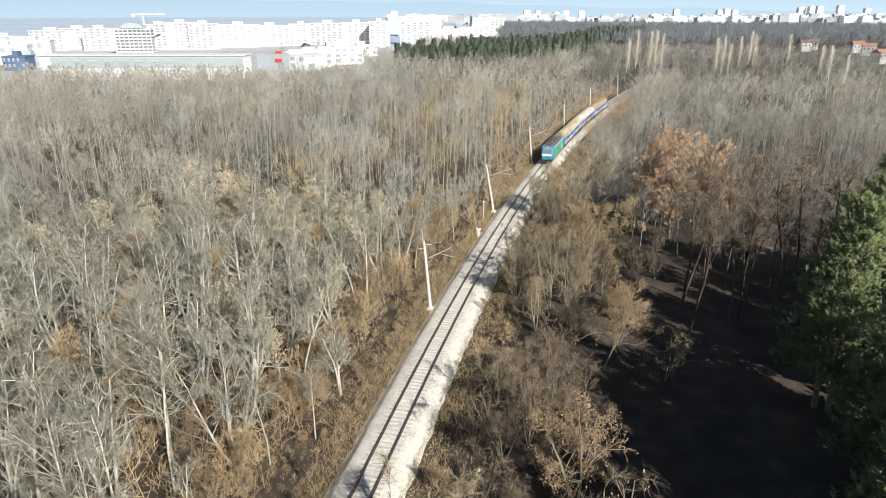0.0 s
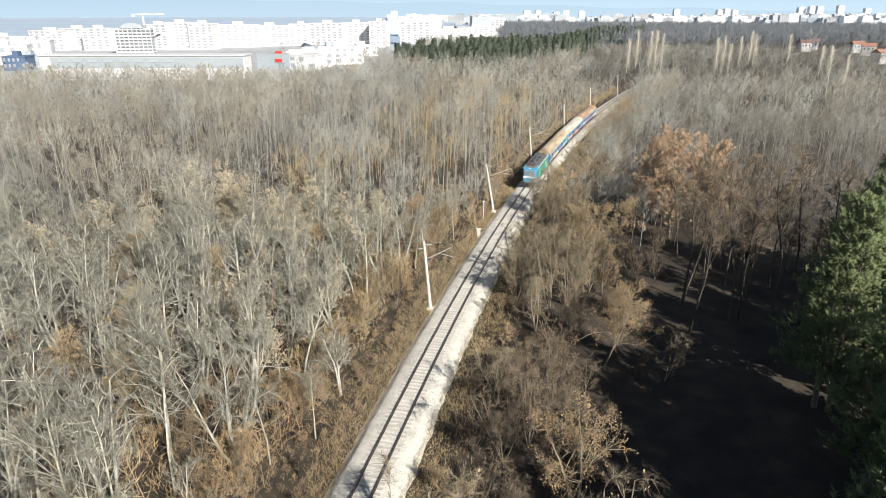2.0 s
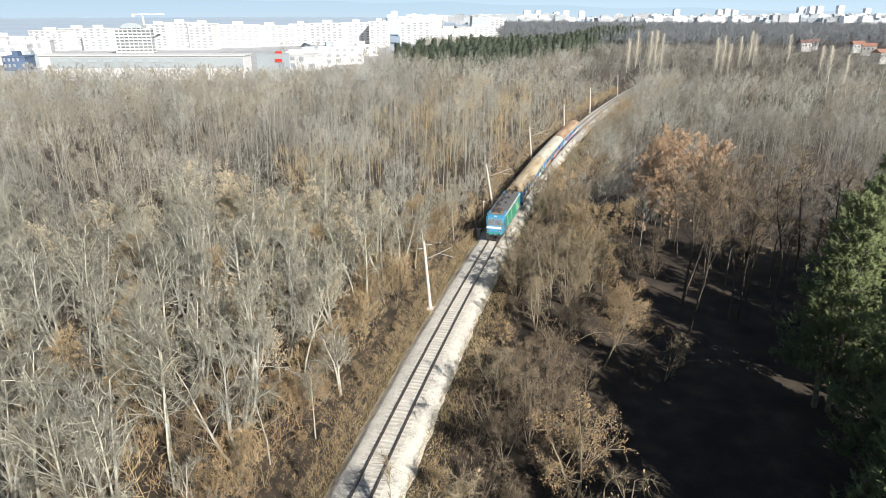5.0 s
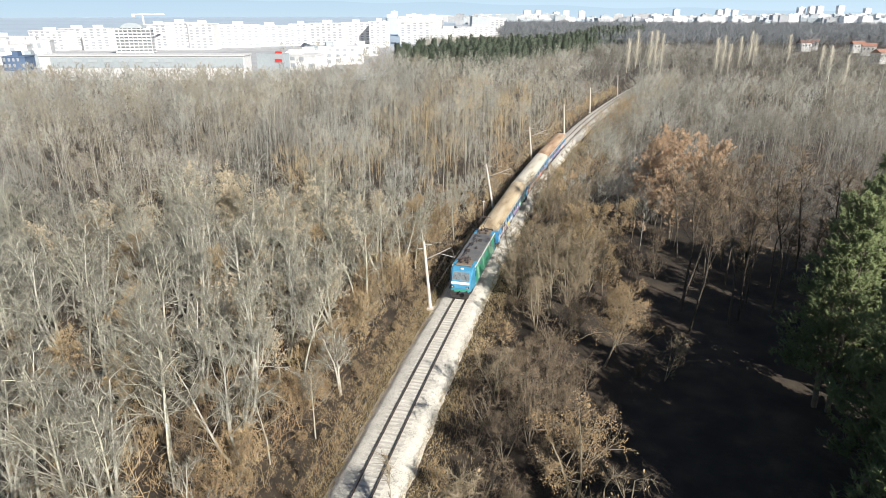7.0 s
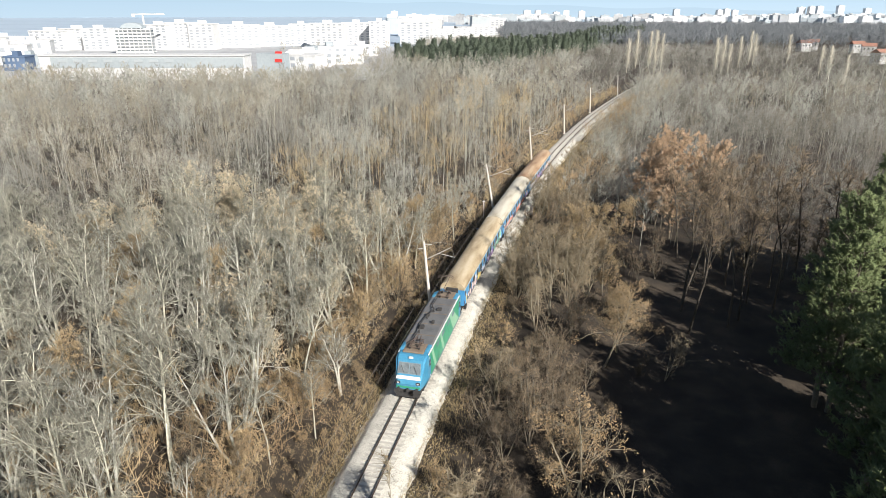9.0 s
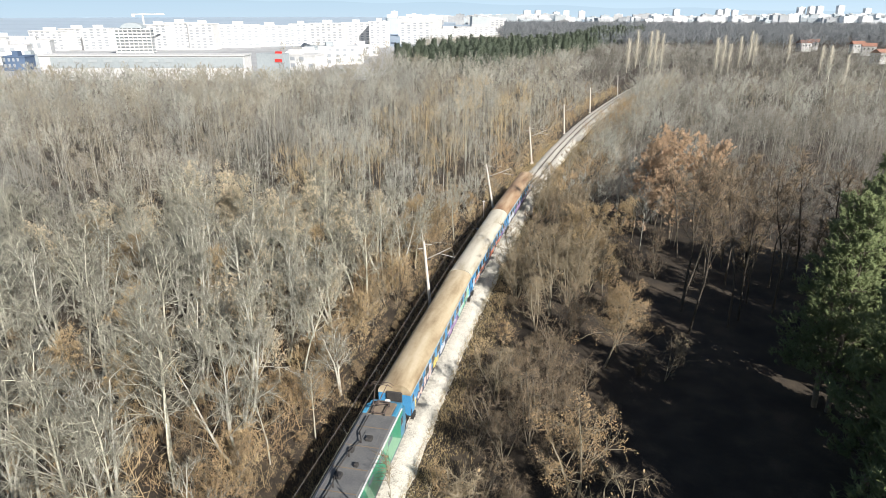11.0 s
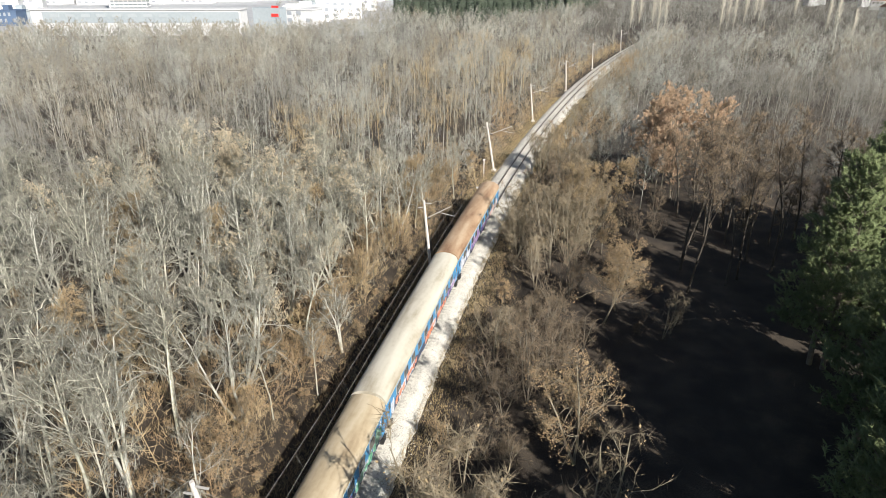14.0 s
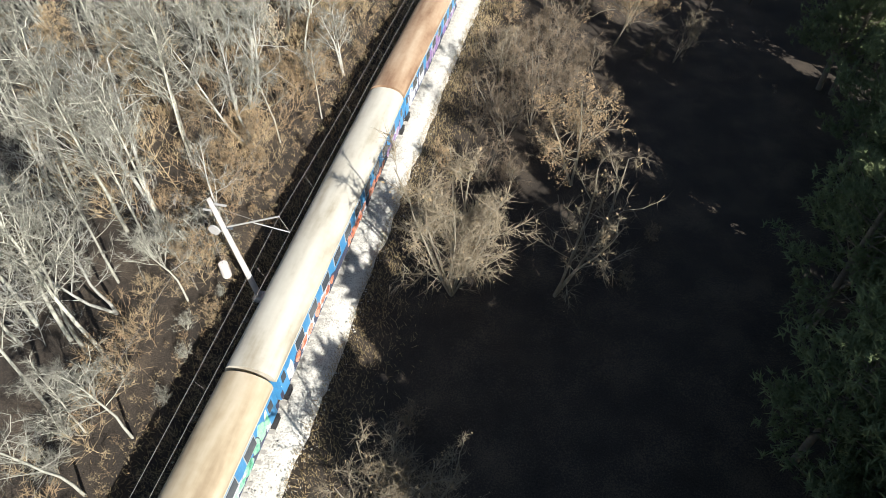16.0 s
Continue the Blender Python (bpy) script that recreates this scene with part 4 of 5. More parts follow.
def build_loco():
    loco = tagged(new("electric_locomotive"), "blue and green electric locomotive with white stripes and grey roof", "locomotive")
    L = 9.49
    W = 1.49
    # body: side walls and shaped cab ends, drawn as a side outline
    y = L - BUF
    lower = [(-y, 0.95), (y, 0.95), (y + 0.05, 1.5), (y - 0.12, 1.95), (y - 0.95, 3.45), (y - 1.5, 3.7), (-y + 1.5, 3.7), (-y + 0.95, 3.45), (-y + 0.12, 1.95), (-y - 0.05, 1.5)]
    bm = prism(bmesh.new(), lower, 0, -W, W)
    es = [e for e in bm.edges if abs(e.verts[0].co.x - e.verts[1].co.x) < 1e-4 and min(v.co.z for v in e.verts) > 1.0]
    bmesh.ops.bevel(bm, geom=es, offset=0.22, segments=3, affect="EDGES")
    for e in (1, -1):
        bmesh.ops.bisect_plane(bm, geom=bm.verts[:] + bm.edges[:] + bm.faces[:], plane_co=(0, e * (y - 1.75), 0), plane_no=(0, 1, 0))
    for v in bm.verts:
        k = min(1.0, max(0.0, (abs(v.co.y) - (y - 1.75)) / 1.75))
        v.co.x *= 1 - 0.22 * k ** 1.5
    part("body", bm, T["blue"], loco)
    part("roof", boxed(-1.4, 1.4, -y + 2.35, y - 2.35, 3.6, 3.84, bevel=0.1), T["lroof"], loco, "flat dark grey roof with equipment")
    for e in (1, -1):
        part("cab_roof", boxed(-1.0, 1.0, *sorted((e * (y - 3.6), e * (y - 1.75))), 3.68, 3.88, bevel=0.06), T["rustroof"], loco, "dusty brown roof well")
    for sx in (-1, 1):
        g = bmesh.new()
        prism(g, [(-y + 2.2, 1.15), (y - 2.6, 1.15), (y - 2.0, 3.58), (-y + 2.0, 3.58)], 0, *sorted((sx * W - 0.004 * sx, sx * (W + 0.006))))
        part("side_panel", g, T["green"], loco, "green side panel")
        g = bmesh.new()
        prism(g, [(-y + 2.0, 3.56), (y - 2.0, 3.56), (y - 2.04, 3.64), (-y + 2.04, 3.64)], 0, *sorted((sx * (W - 0.1), sx * (W + 0.008))))
        prism(g, [(y - 2.6, 1.15), (y - 2.35, 1.15), (y - 1.95, 3.3), (y - 2.15, 3.3)], 0, *sorted((sx * W - 0.004 * sx, sx * (W + 0.008))))
        part("side_stripe", g, T["wstripe"], loco, "white stripe above the green")
        g = bmesh.new()
        prism(g, [(-y + 2.6, 1.2), (-y + 5.4, 1.2), (-y + 7.2, 3.5), (-y + 5.6, 3.5)], 0, *sorted((sx * W, sx * (W + 0.009))))
        part("side_flash", g, T["lgreen"], loco, "pale green slanting flash")
        g = bmesh.new()
        for c in (y - 4.9, 0.6):
            prism(g, [(c, 1.2), (c + 0.7, 1.2), (c + 2.0, 3.5), (c + 1.3, 3.5)], 0, *sorted((sx * W, sx * (W + 0.0095))))
        part("side_flash", g, T["lgreen"], loco, "pale green slanting flash")
        for e in (1, -1):
            part("roof_corner", boxed(*sorted((sx * 1.02, sx * 1.4)), *sorted((e * (y - 3.5), e * (y - 2.2))), 3.66, 3.9, bevel=0.06), T["blue"], loco, "blue roof corner panel")
        part("side_sill", boxed(*sorted((sx * W, sx * (W + 0.012))), -y + 0.6, y - 0.6, 0.97, 1.15), T["sill"], loco, "blue grey sill")
        for yy in (-3.4, -1.2, 1.2, 3.4):
            part("side_grille", boxed(*sorted((sx * W, sx * (W + 0.014))), yy - 0.55, yy + 0.55, 2.85, 3.3), T["sill"], loco, "grey ventilation grille")
        for e in (1, -1):
            part("cab_door", boxed(*sorted((sx * W, sx * (W + 0.012))), e * (y - 2.3) - 0.33, e * (y - 2.3) + 0.33, 1.3, 3.2), T["blue"], loco)
            part("cab_side_window", boxed(*sorted((sx * W, sx * (W + 0.018))), e * (y - 2.3) - 0.24, e * (y - 2.3) + 0.24, 2.3, 3.0), M["glass_dark"], loco)
    for e in (1, -1):
        # windscreens lie on the sloping nose
        a, b = Vector((0, y - 0.12, 1.95)), Vector((0, y - 0.95, 3.45))
        d, nrm = (b - a).normalized(), Vector((0, 1.5, 0.83)).normalized()
        def on(x, f, out):
            q = a + d * f + nrm * out
            return Vector((x, q.y * e, q.z))
        def slab(x0, x1, f0, f1, t):
            g = bmesh.new()
            lo = [g.verts.new(on(*p, -0.01)) for p in ((x0, f0), (x1, f0), (x1 * 0.95, f1), (x0 * 0.95, f1))]
            hi = [g.verts.new(on(*p, t)) for p in ((x0, f0), (x1, f0), (x1 * 0.95, f1), (x0 * 0.95, f1))]
            for i in range(4):
                g.faces.new((lo[i], lo[(i + 1) % 4], hi[(i + 1) % 4], hi[i]))
            g.faces.new(hi)
            bmesh.ops.recalc_face_normals(g, faces=g.faces)
            return g
        part("windscreen_frame", slab(-1.1, 1.1, 0.44, 1.5, 0.015), T["sill"], loco)
        for x0, x1 in ((-1.03, -0.05), (0.05, 1.03)):
            part("windscreen", slab(x0, x1, 0.52, 1.42, 0.03), T["glass"], loco, "reflecting windscreen pane")
        g = bmesh.new()
        for x in (-0.75, 0.45):
            rod(g, on(x, 0.5, 0.05), on(x + 0.35, 1.2, 0.05), 0.02, n=5)
        part("wiper", g, T["black"], loco)
        part("nose_stripe", slab(-1.17, 1.17, -0.04, 0.27, 0.02), T["wstripe"], loco, "white nose band")
        for x in (-0.93, 0.93):
            part("headlight", boxed(x - 0.2, x + 0.2, *sorted((e * (y - 0.1), e * (y + 0.05))), 1.45, 1.72, bevel=0.04), T["black"], loco, "black headlight cluster")
            part("lamp", boxed(x - 0.1, x + 0.1, *sorted((e * (y - 0.1), e * (y + 0.075))), 1.52, 1.66, bevel=0.03), T["lamp"], loco)
        part("marker_light", boxed(-0.22, 0.22, *sorted((e * (y - 1.25), e * (y - 1.05))), 3.5, 3.7, bevel=0.04), T["lamp"], loco)
        part("nose_panel", boxed(-1.12, 1.12, *sorted((e * (y - 0.05), e * (y + 0.035))), 1.06, 1.3, bevel=0.03), T["green"], loco, "green lower nose panel")
        part("bufferbeam", boxed(-1.22, 1.22, *sorted((e * (y - 0.5), e * y)), 0.55, 1.0, bevel=0.05), T["black"], loco)
        part("snowplough", prism(bmesh.new(), [(-1.05, 0.12), (1.05, 0.12), (1.2, 0.55), (-1.2, 0.55)], 1, *sorted((e * (y - 0.15), e * (y + 0.02)))), T["black"], loco, "dark snow plough")
        for x in (-0.875, 0.875):
            g = rod(bmesh.new(), (x, e * y, 1.05), (x, e * (y + 0.5), 1.05), 0.12)
            rod(g, (x, e * (y + 0.5), 1.05), (x, e * (y + 0.6), 1.05), 0.25, n=14)
            part("buffer", g, T["black"], loco)
        part("coupling_hook", boxed(-0.06, 0.06, *sorted((e * y, e * (y + 0.35))), 0.9, 1.1), T["black"], loco)
    part("underframe", boxed(-1.3, 1.3, -y + 0.6, y - 0.6, 0.55, 0.95), T["black"], loco)
    for yy in (5.2, -5.2):
        bogie = part("bogie", boxed(-1.15, 1.15, yy - 2.2, yy + 2.2, 0.45, 0.8, bevel=0.05), T["black"], loco)
        for dy in (-1.3, 1.3):
            for x in (-0.72, 0.72):
                part("wheel", rod(bmesh.new(), (x - 0.065, yy + dy, 0.6), (x + 0.065, yy + dy, 0.6), 0.6, n=20), T["black"], bogie)
    # roof gear
    for e, up in ((1, 0), (-1, 1)):
        yy = e * 5.9
        pan = part("pantograph", pantograph(yy, e, up), T["pan"], loco, "raised dark brown pantograph" if up else "folded pantograph")
        g = bmesh.new()
        for x in (-0.45, 0.45):
            for dy in (-0.6, 0.6):
                for k in range(3):
                    rod(g, (x, yy + dy, 3.88 + k * 0.09), (x, yy + dy, 3.93 + k * 0.09), 0.1, n=8)
        part("insulator", g, T["black"], pan)
    g = bmesh.new()
    pts = [(0.55, -4.6, 4.2), (0.6, -2.6, 4.15), (0.15, -1.6, 4.2), (0.5, 0, 4.2), (0.7, 1.8, 4.15), (0.45, 3.2, 4.2), (0.5, 4.8, 4.2)]
    for p, q in zip(pts[:-1], pts[1:]):
        rod(g, p, q, 0.05, n=6)
    for p in pts[1:-1]:
        rod(g, (p[0], p[1], 3.84), p, 0.08, 0.05, n=7)
    part("roof_busbar", g, T["black"], loco, "dark roof conductor on insulators")
    for yy, x, s in ((-2.1, -0.3, 0.25), (-0.6, 0.55, 0.2), (2.2, 0.5, 0.28), (0.9, -0.35, 0.16)):
        part("roof_equipment", boxed(x - s, x + s, yy - s, yy + s, 3.84, 4.14, bevel=0.05), T["black"], loco)
    for yy in (-3.6, -1.3, 1.2, 3.6):
        part("roof_seam", boxed(-1.3, 1.3, yy - 0.04, yy + 0.04, 3.858, 3.874), T["rustroof"], loco)
    part("roof_hatch", boxed(-0.9, 0.3, -3.2, -1.5, 3.855, 3.9, bevel=0.02), T["lroof"], loco)
    return loco


def pantograph(y, e, up):
    g = bmesh.new()
    z0 = 4.16
    for x in (-0.5, 0.5):
        rod(g, (x, y - 0.8, z0), (x, y + 0.8, z0), 0.045, n=6)
    for dy in (-0.8, 0.8):
        rod(g, (-0.55, y + dy, z0), (0.55, y + dy, z0), 0.045, n=6)
    knee = (0, y - e * 1.25, 5.2 if up else 4.3)
    head = (0, y + e * 0.4, 6.08 if up else 4.42)
    for x in (-0.4, 0.4):
        rod(g, (x, y + e * 0.6, z0), (knee[0] + x * 0.4, knee[1], knee[2]), 0.05, n=6)
        rod(g, (x * 0.4, knee[1], knee[2]), (x * 1.2, head[1], head[2]), 0.035, n=6)
    for dy in (-0.18, 0.18):
        rod(g, (-0.65, head[1] + dy, head[2]), (0.65, head[1] + dy, head[2]), 0.035, n=6)
        for sx in (-1, 1):
            rod(g, (sx * 0.65, head[1] + dy, head[2]), (sx * 0.92, head[1] + dy, head[2] - 0.2), 0.03, n=6)
    return g


def graffiti(name, stops):
    """Sprayed colours in letter-like cells."""
    return mat(name, stops, 1.8, 0.5, fine=4.5, mix=0.45)


def build_coach(roof_mat, roof_label, tags):
    coach = tagged(new("passenger_coach"), "blue graffitied passenger coach with " + roof_label, "coach", "coaches of the train")
    h = 13.17
    W = 1.42
    sec = [(-W, 1.05), (W, 1.05), (W, 3.05), (-W, 3.05)]
    part("body", prism(bmesh.new(), sec, 1, -h, h), T["cblue"], coach)
    # curved roof
    arc = [(W + 0.02, 3.03)] + [(math.cos(a) * (W + 0.02), 3.15 + math.sin(a) * 0.88) for a in [math.pi * k / 14 for k in range(15)]] + [(-W - 0.02, 3.03)]
    bm = prism(bmesh.new(), arc, 1, -h - 0.02, h + 0.02)
    for f in bm.faces:
        f.smooth = len(f.verts) == 4
    for e in bm.edges:
        e.smooth = all(len(f.verts) == 4 for f in e.link_faces)
    roof = part("roof", bm, T[roof_mat], coach, roof_label)
    for sx in (-1, 1):
        part("gutter", boxed(*sorted((sx * (W + 0.0), sx * (W + 0.05))), -h, h, 3.0, 3.06), T["cream"], coach, "pale gutter rail")
        xs = sorted((sx * (W - 0.01), sx * (W + 0.014)))
        lower = part("lower_panel", boxed(*xs, -h + 0.02, h - 0.02, 1.1, 1.62), T["lowpaint"], coach)
        for k, (a, b, z0, z1, g) in enumerate(tags):
            rr = random.Random(k * 31 + len(roof_label) + int(sx))
            n = max(2, int((b - a) / 0.8))
            for i in range(n):
                for depth, size, paint in ((0.018, 1.15, rr.choice(("g_white", "lowpaint", g))), (0.021, 0.85, g)):
                    cy, cz = a + (b - a) * (i + 0.5) / n, (z0 + z1) / 2 + rr.uniform(-0.06, 0.06)
                    ry, rz = (b - a) / n * 0.62 * size, (z1 - z0) / 2 * size * rr.uniform(0.85, 1.15)
                    m = rr.choice((6, 7, 9))
                    w0 = rr.uniform(0, 6)
                    out = [(cy + ry * rr.uniform(0.65, 1.2) * math.cos(w0 + 6.283 * q / m), min(2.95, max(1.08, cz + rz * rr.uniform(0.65, 1.25) * math.sin(w0 + 6.283 * q / m)))) for q in range(m)]
                    part("graffiti", prism(bmesh.new(), out, 0, *sorted((sx * (W - 0.005), sx * (W + depth + 0.0005 * (i % 3))))), T[paint], coach)
        for k in range(10):
            yy = -9.9 + k * 2.2
            win = part("window", boxed(*sorted((sx * (W - 0.01), sx * (W + 0.024))), yy - 0.62, yy + 0.62, 1.9, 2.82), T["frame"], coach)
            part("pane", boxed(*sorted((sx * W, sx * (W + 0.032))), yy - 0.56, yy + 0.56, 1.96, 2.76), M["glass_dark"], win)
        for yy in (-h + 0.75, h - 0.75):
            door = part("door", boxed(*sorted((sx * (W - 0.01), sx * (W + 0.026))), yy - 0.4, yy + 0.4, 1.05, 2.95), T["cblue2"], coach, "recessed boarding door")
            part("door_window", boxed(*sorted((sx * W, sx * (W + 0.034))), yy - 0.25, yy + 0.25, 2.0, 2.7), M["glass_dark"], door)
            g = bmesh.new()
            for k in range(3):
                box(g, *sorted((sx * (W - 0.2), sx * (W + 0.12 + 0.02 * k))), yy - 0.38, yy + 0.38, 0.45 + 0.22 * k, 0.49 + 0.22 * k)
            part("step", g, T["black"], coach, "dark boarding steps")
    for e in (1, -1):
        part("gangway", boxed(-0.72, 0.72, *sorted((e * h, e * (h + 0.17))), 1.1, 3.3, bevel=0.08), T["black"], coach, "black rubber gangway")
        for x in (-0.875, 0.875):
            part("buffer", rod(bmesh.new(), (x, e * h, 1.05), (x, e * (h + 0.17), 1.05), 0.2, n=12), T["black"], coach)
        bogie = part("bogie", boxed(-1.1, 1.1, e * 9.5 - 1.7, e * 9.5 + 1.7, 0.4, 0.75, bevel=0.05), T["black"], coach)
        for dy in (-1.25, 1.25):
            for x in (-0.72, 0.72):
                part("wheel", rod(bmesh.new(), (x - 0.065, e * 9.5 + dy, 0.46), (x + 0.065, e * 9.5 + dy, 0.46), 0.46, n=18), T["black"], bogie)
    part("underframe", boxed(-1.25, 1.25, -h + 0.3, h - 0.3, 0.8, 1.06), T["black"], coach)
    for yy in (-3.5, 0.5, 4.0):
        part("equipment_box", boxed(-1.2, 1.2, yy - 0.9, yy + 0.9, 0.35, 0.82, bevel=0.04), T["black"], coach)
    return coach


T["lgreen"] = mat("loco_pale_green", [(0.2, 0.42, 0.27), (0.3, 0.52, 0.36)], 1.0, 0.45)
T["sill"] = mat("loco_blue_grey", [(0.12, 0.17, 0.2), (0.2, 0.25, 0.27)], 2.0, 0.55)
T["glass"] = mat("windscreen_glass", [(0.07, 0.085, 0.095), (0.24, 0.27, 0.28)], 2.5, 0.08)
T["cream"] = mat("cream_paint", [(0.55, 0.5, 0.38), (0.68, 0.63, 0.5)], 1, 0.6)
T["frame"] = mat("window_frame_metal", [(0.42, 0.43, 0.42), (0.55, 0.55, 0.53)], 2, 0.5, 0.3)
T["cblue2"] = mat("coach_door_blue", [(0.06, 0.25, 0.5), (0.1, 0.34, 0.6)], 1, 0.45)
T["g_red"] = graffiti("red_spray", [(0.08, 0.04, 0.06), (0.62, 0.16, 0.06), (0.75, 0.42, 0.3), (0.5, 0.08, 0.05)])
T["g_green"] = graffiti("green_spray", [(0.02, 0.1, 0.06), (0.16, 0.52, 0.32), (0.45, 0.66, 0.5), (0.05, 0.25, 0.16)])
T["g_pink"] = graffiti("pink_spray", [(0.3, 0.2, 0.2), (0.66, 0.46, 0.4), (0.72, 0.6, 0.55), (0.4, 0.24, 0.24)])
T["g_yellow"] = graffiti("yellow_spray", [(0.1, 0.08, 0.04), (0.7, 0.52, 0.06), (0.75, 0.62, 0.3), (0.2, 0.2, 0.25)])
T["g_purple"] = graffiti("purple_spray", [(0.06, 0.04, 0.12), (0.22, 0.13, 0.36), (0.45, 0.3, 0.42), (0.3, 0.32, 0.4)])
T["g_white"] = graffiti("silver_spray", [(0.1, 0.1, 0.14), (0.55, 0.58, 0.64), (0.7, 0.7, 0.72), (0.16, 0.2, 0.34)])


def build_train():
    rake = [(build_loco(), 9.49, 5.2)]
    c1 = [(-12.4, -10, 1.1, 2.6, "g_green"), (-9.8, -6.2, 1.1, 1.95, "g_green"), (-5.4, -1.0, 1.1, 1.9, "g_purple"), (0.5, 2.4, 1.1, 1.8, "g_white"), (3.2, 5.4, 1.1, 1.9, "g_yellow"), (6.2, 9.0, 1.1, 2.3, "g_pink"), (9.4, 11.2, 1.1, 1.9, "g_pink"), (11.5, 12.7, 1.1, 2.0, "g_yellow")]
    c2 = [(-12.4, -8, 1.1, 1.95, "g_purple"), (-7.4, -3.4, 1.1, 1.85, "g_red"), (-2.6, 1.5, 1.1, 1.9, "g_red"), (4.2, 7.6, 1.1, 1.95, "g_red"), (8.0, 11, 1.1, 2.0, "g_red"), (11.2, 12.7, 1.1, 2.3, "g_white")]
    c3 = [(-12.2, -6, 1.1, 2.0, "g_pink"), (-5, 0, 1.1, 1.9, "g_purple"), (1, 6, 1.1, 2.6, "g_purple"), (7, 12.6, 1.1, 2.5, "g_white")]
    rake.append((build_coach("roof_tan", "a dusty golden tan roof", c1), 13.35, 9.5))
    rake.append((build_coach("roof_pale", "a pale cream roof", c2), 13.35, 9.5))
    rake.append((build_coach("roof_rust", "a rust stained brown roof", c3), 13.35, 9.5))
    return rake


def motions(rake):
    off = 0.0
    for thing, half, pivot in rake:
        rows = []
        for k in range(33):
            t = k * 0.5
            s = 153.9 - 11.31 * t + off + half
            ax, ay, _, _ = along(s - pivot)
            bx, by, _, _ = along(s + pivot)
            dx, dy = float(ax - bx), float(ay - by)
            rows.append((t, pose(float(ax + bx) / 2, float(ay + by) / 2, 0.0, 0, 0, math.degrees(math.atan2(-dx, dy)) % 360)))
        walk(thing, rows)
        off += 2 * half


# ---- city ----
def build_block(name, label, x, y, w, d, h, turn, storeys, bays, wall="white", cat="apartment block"):
    b = tagged(new(name), label, cat, "city blocks")
    b.matrix_basis = pose(x, y, GROUND, 0, 0, turn)
    part("wall", boxed(-w / 2, w / 2, -d / 2, d / 2, 0, h), M[wall], b)
    g = boxed(-w / 2 - 0.3, w / 2 + 0.3, -d / 2 - 0.3, d / 2 + 0.3, h, h + 0.7)
    box(g, -w * 0.15, w * 0.1, -d * 0.2, d * 0.2, h + 0.7, h + 3.4)
    part("roof", g, M[wall], b)
    if storeys and bays:
        me = None
        for i in range(storeys):
            for j in range(bays):
                zx, zz = -w / 2 + w * (j + 0.5) / bays, 1.2 + (h - 1) * (i + 0.25) / storeys
                if (i * 7 + j * 3) % 5 == 4:
                    continue
                if me is None:
                    g = boxed(-w / bays * 0.24, w / bays * 0.24, -0.12, 0.05, 0, (h / storeys) * 0.5)
                    win = part("window", g, M["glass_pale"], b)
                    me = win.data
                else:
                    win = new("window", me)
                    win.parent = b
                win.location = (zx, -d / 2, zz)
    return b


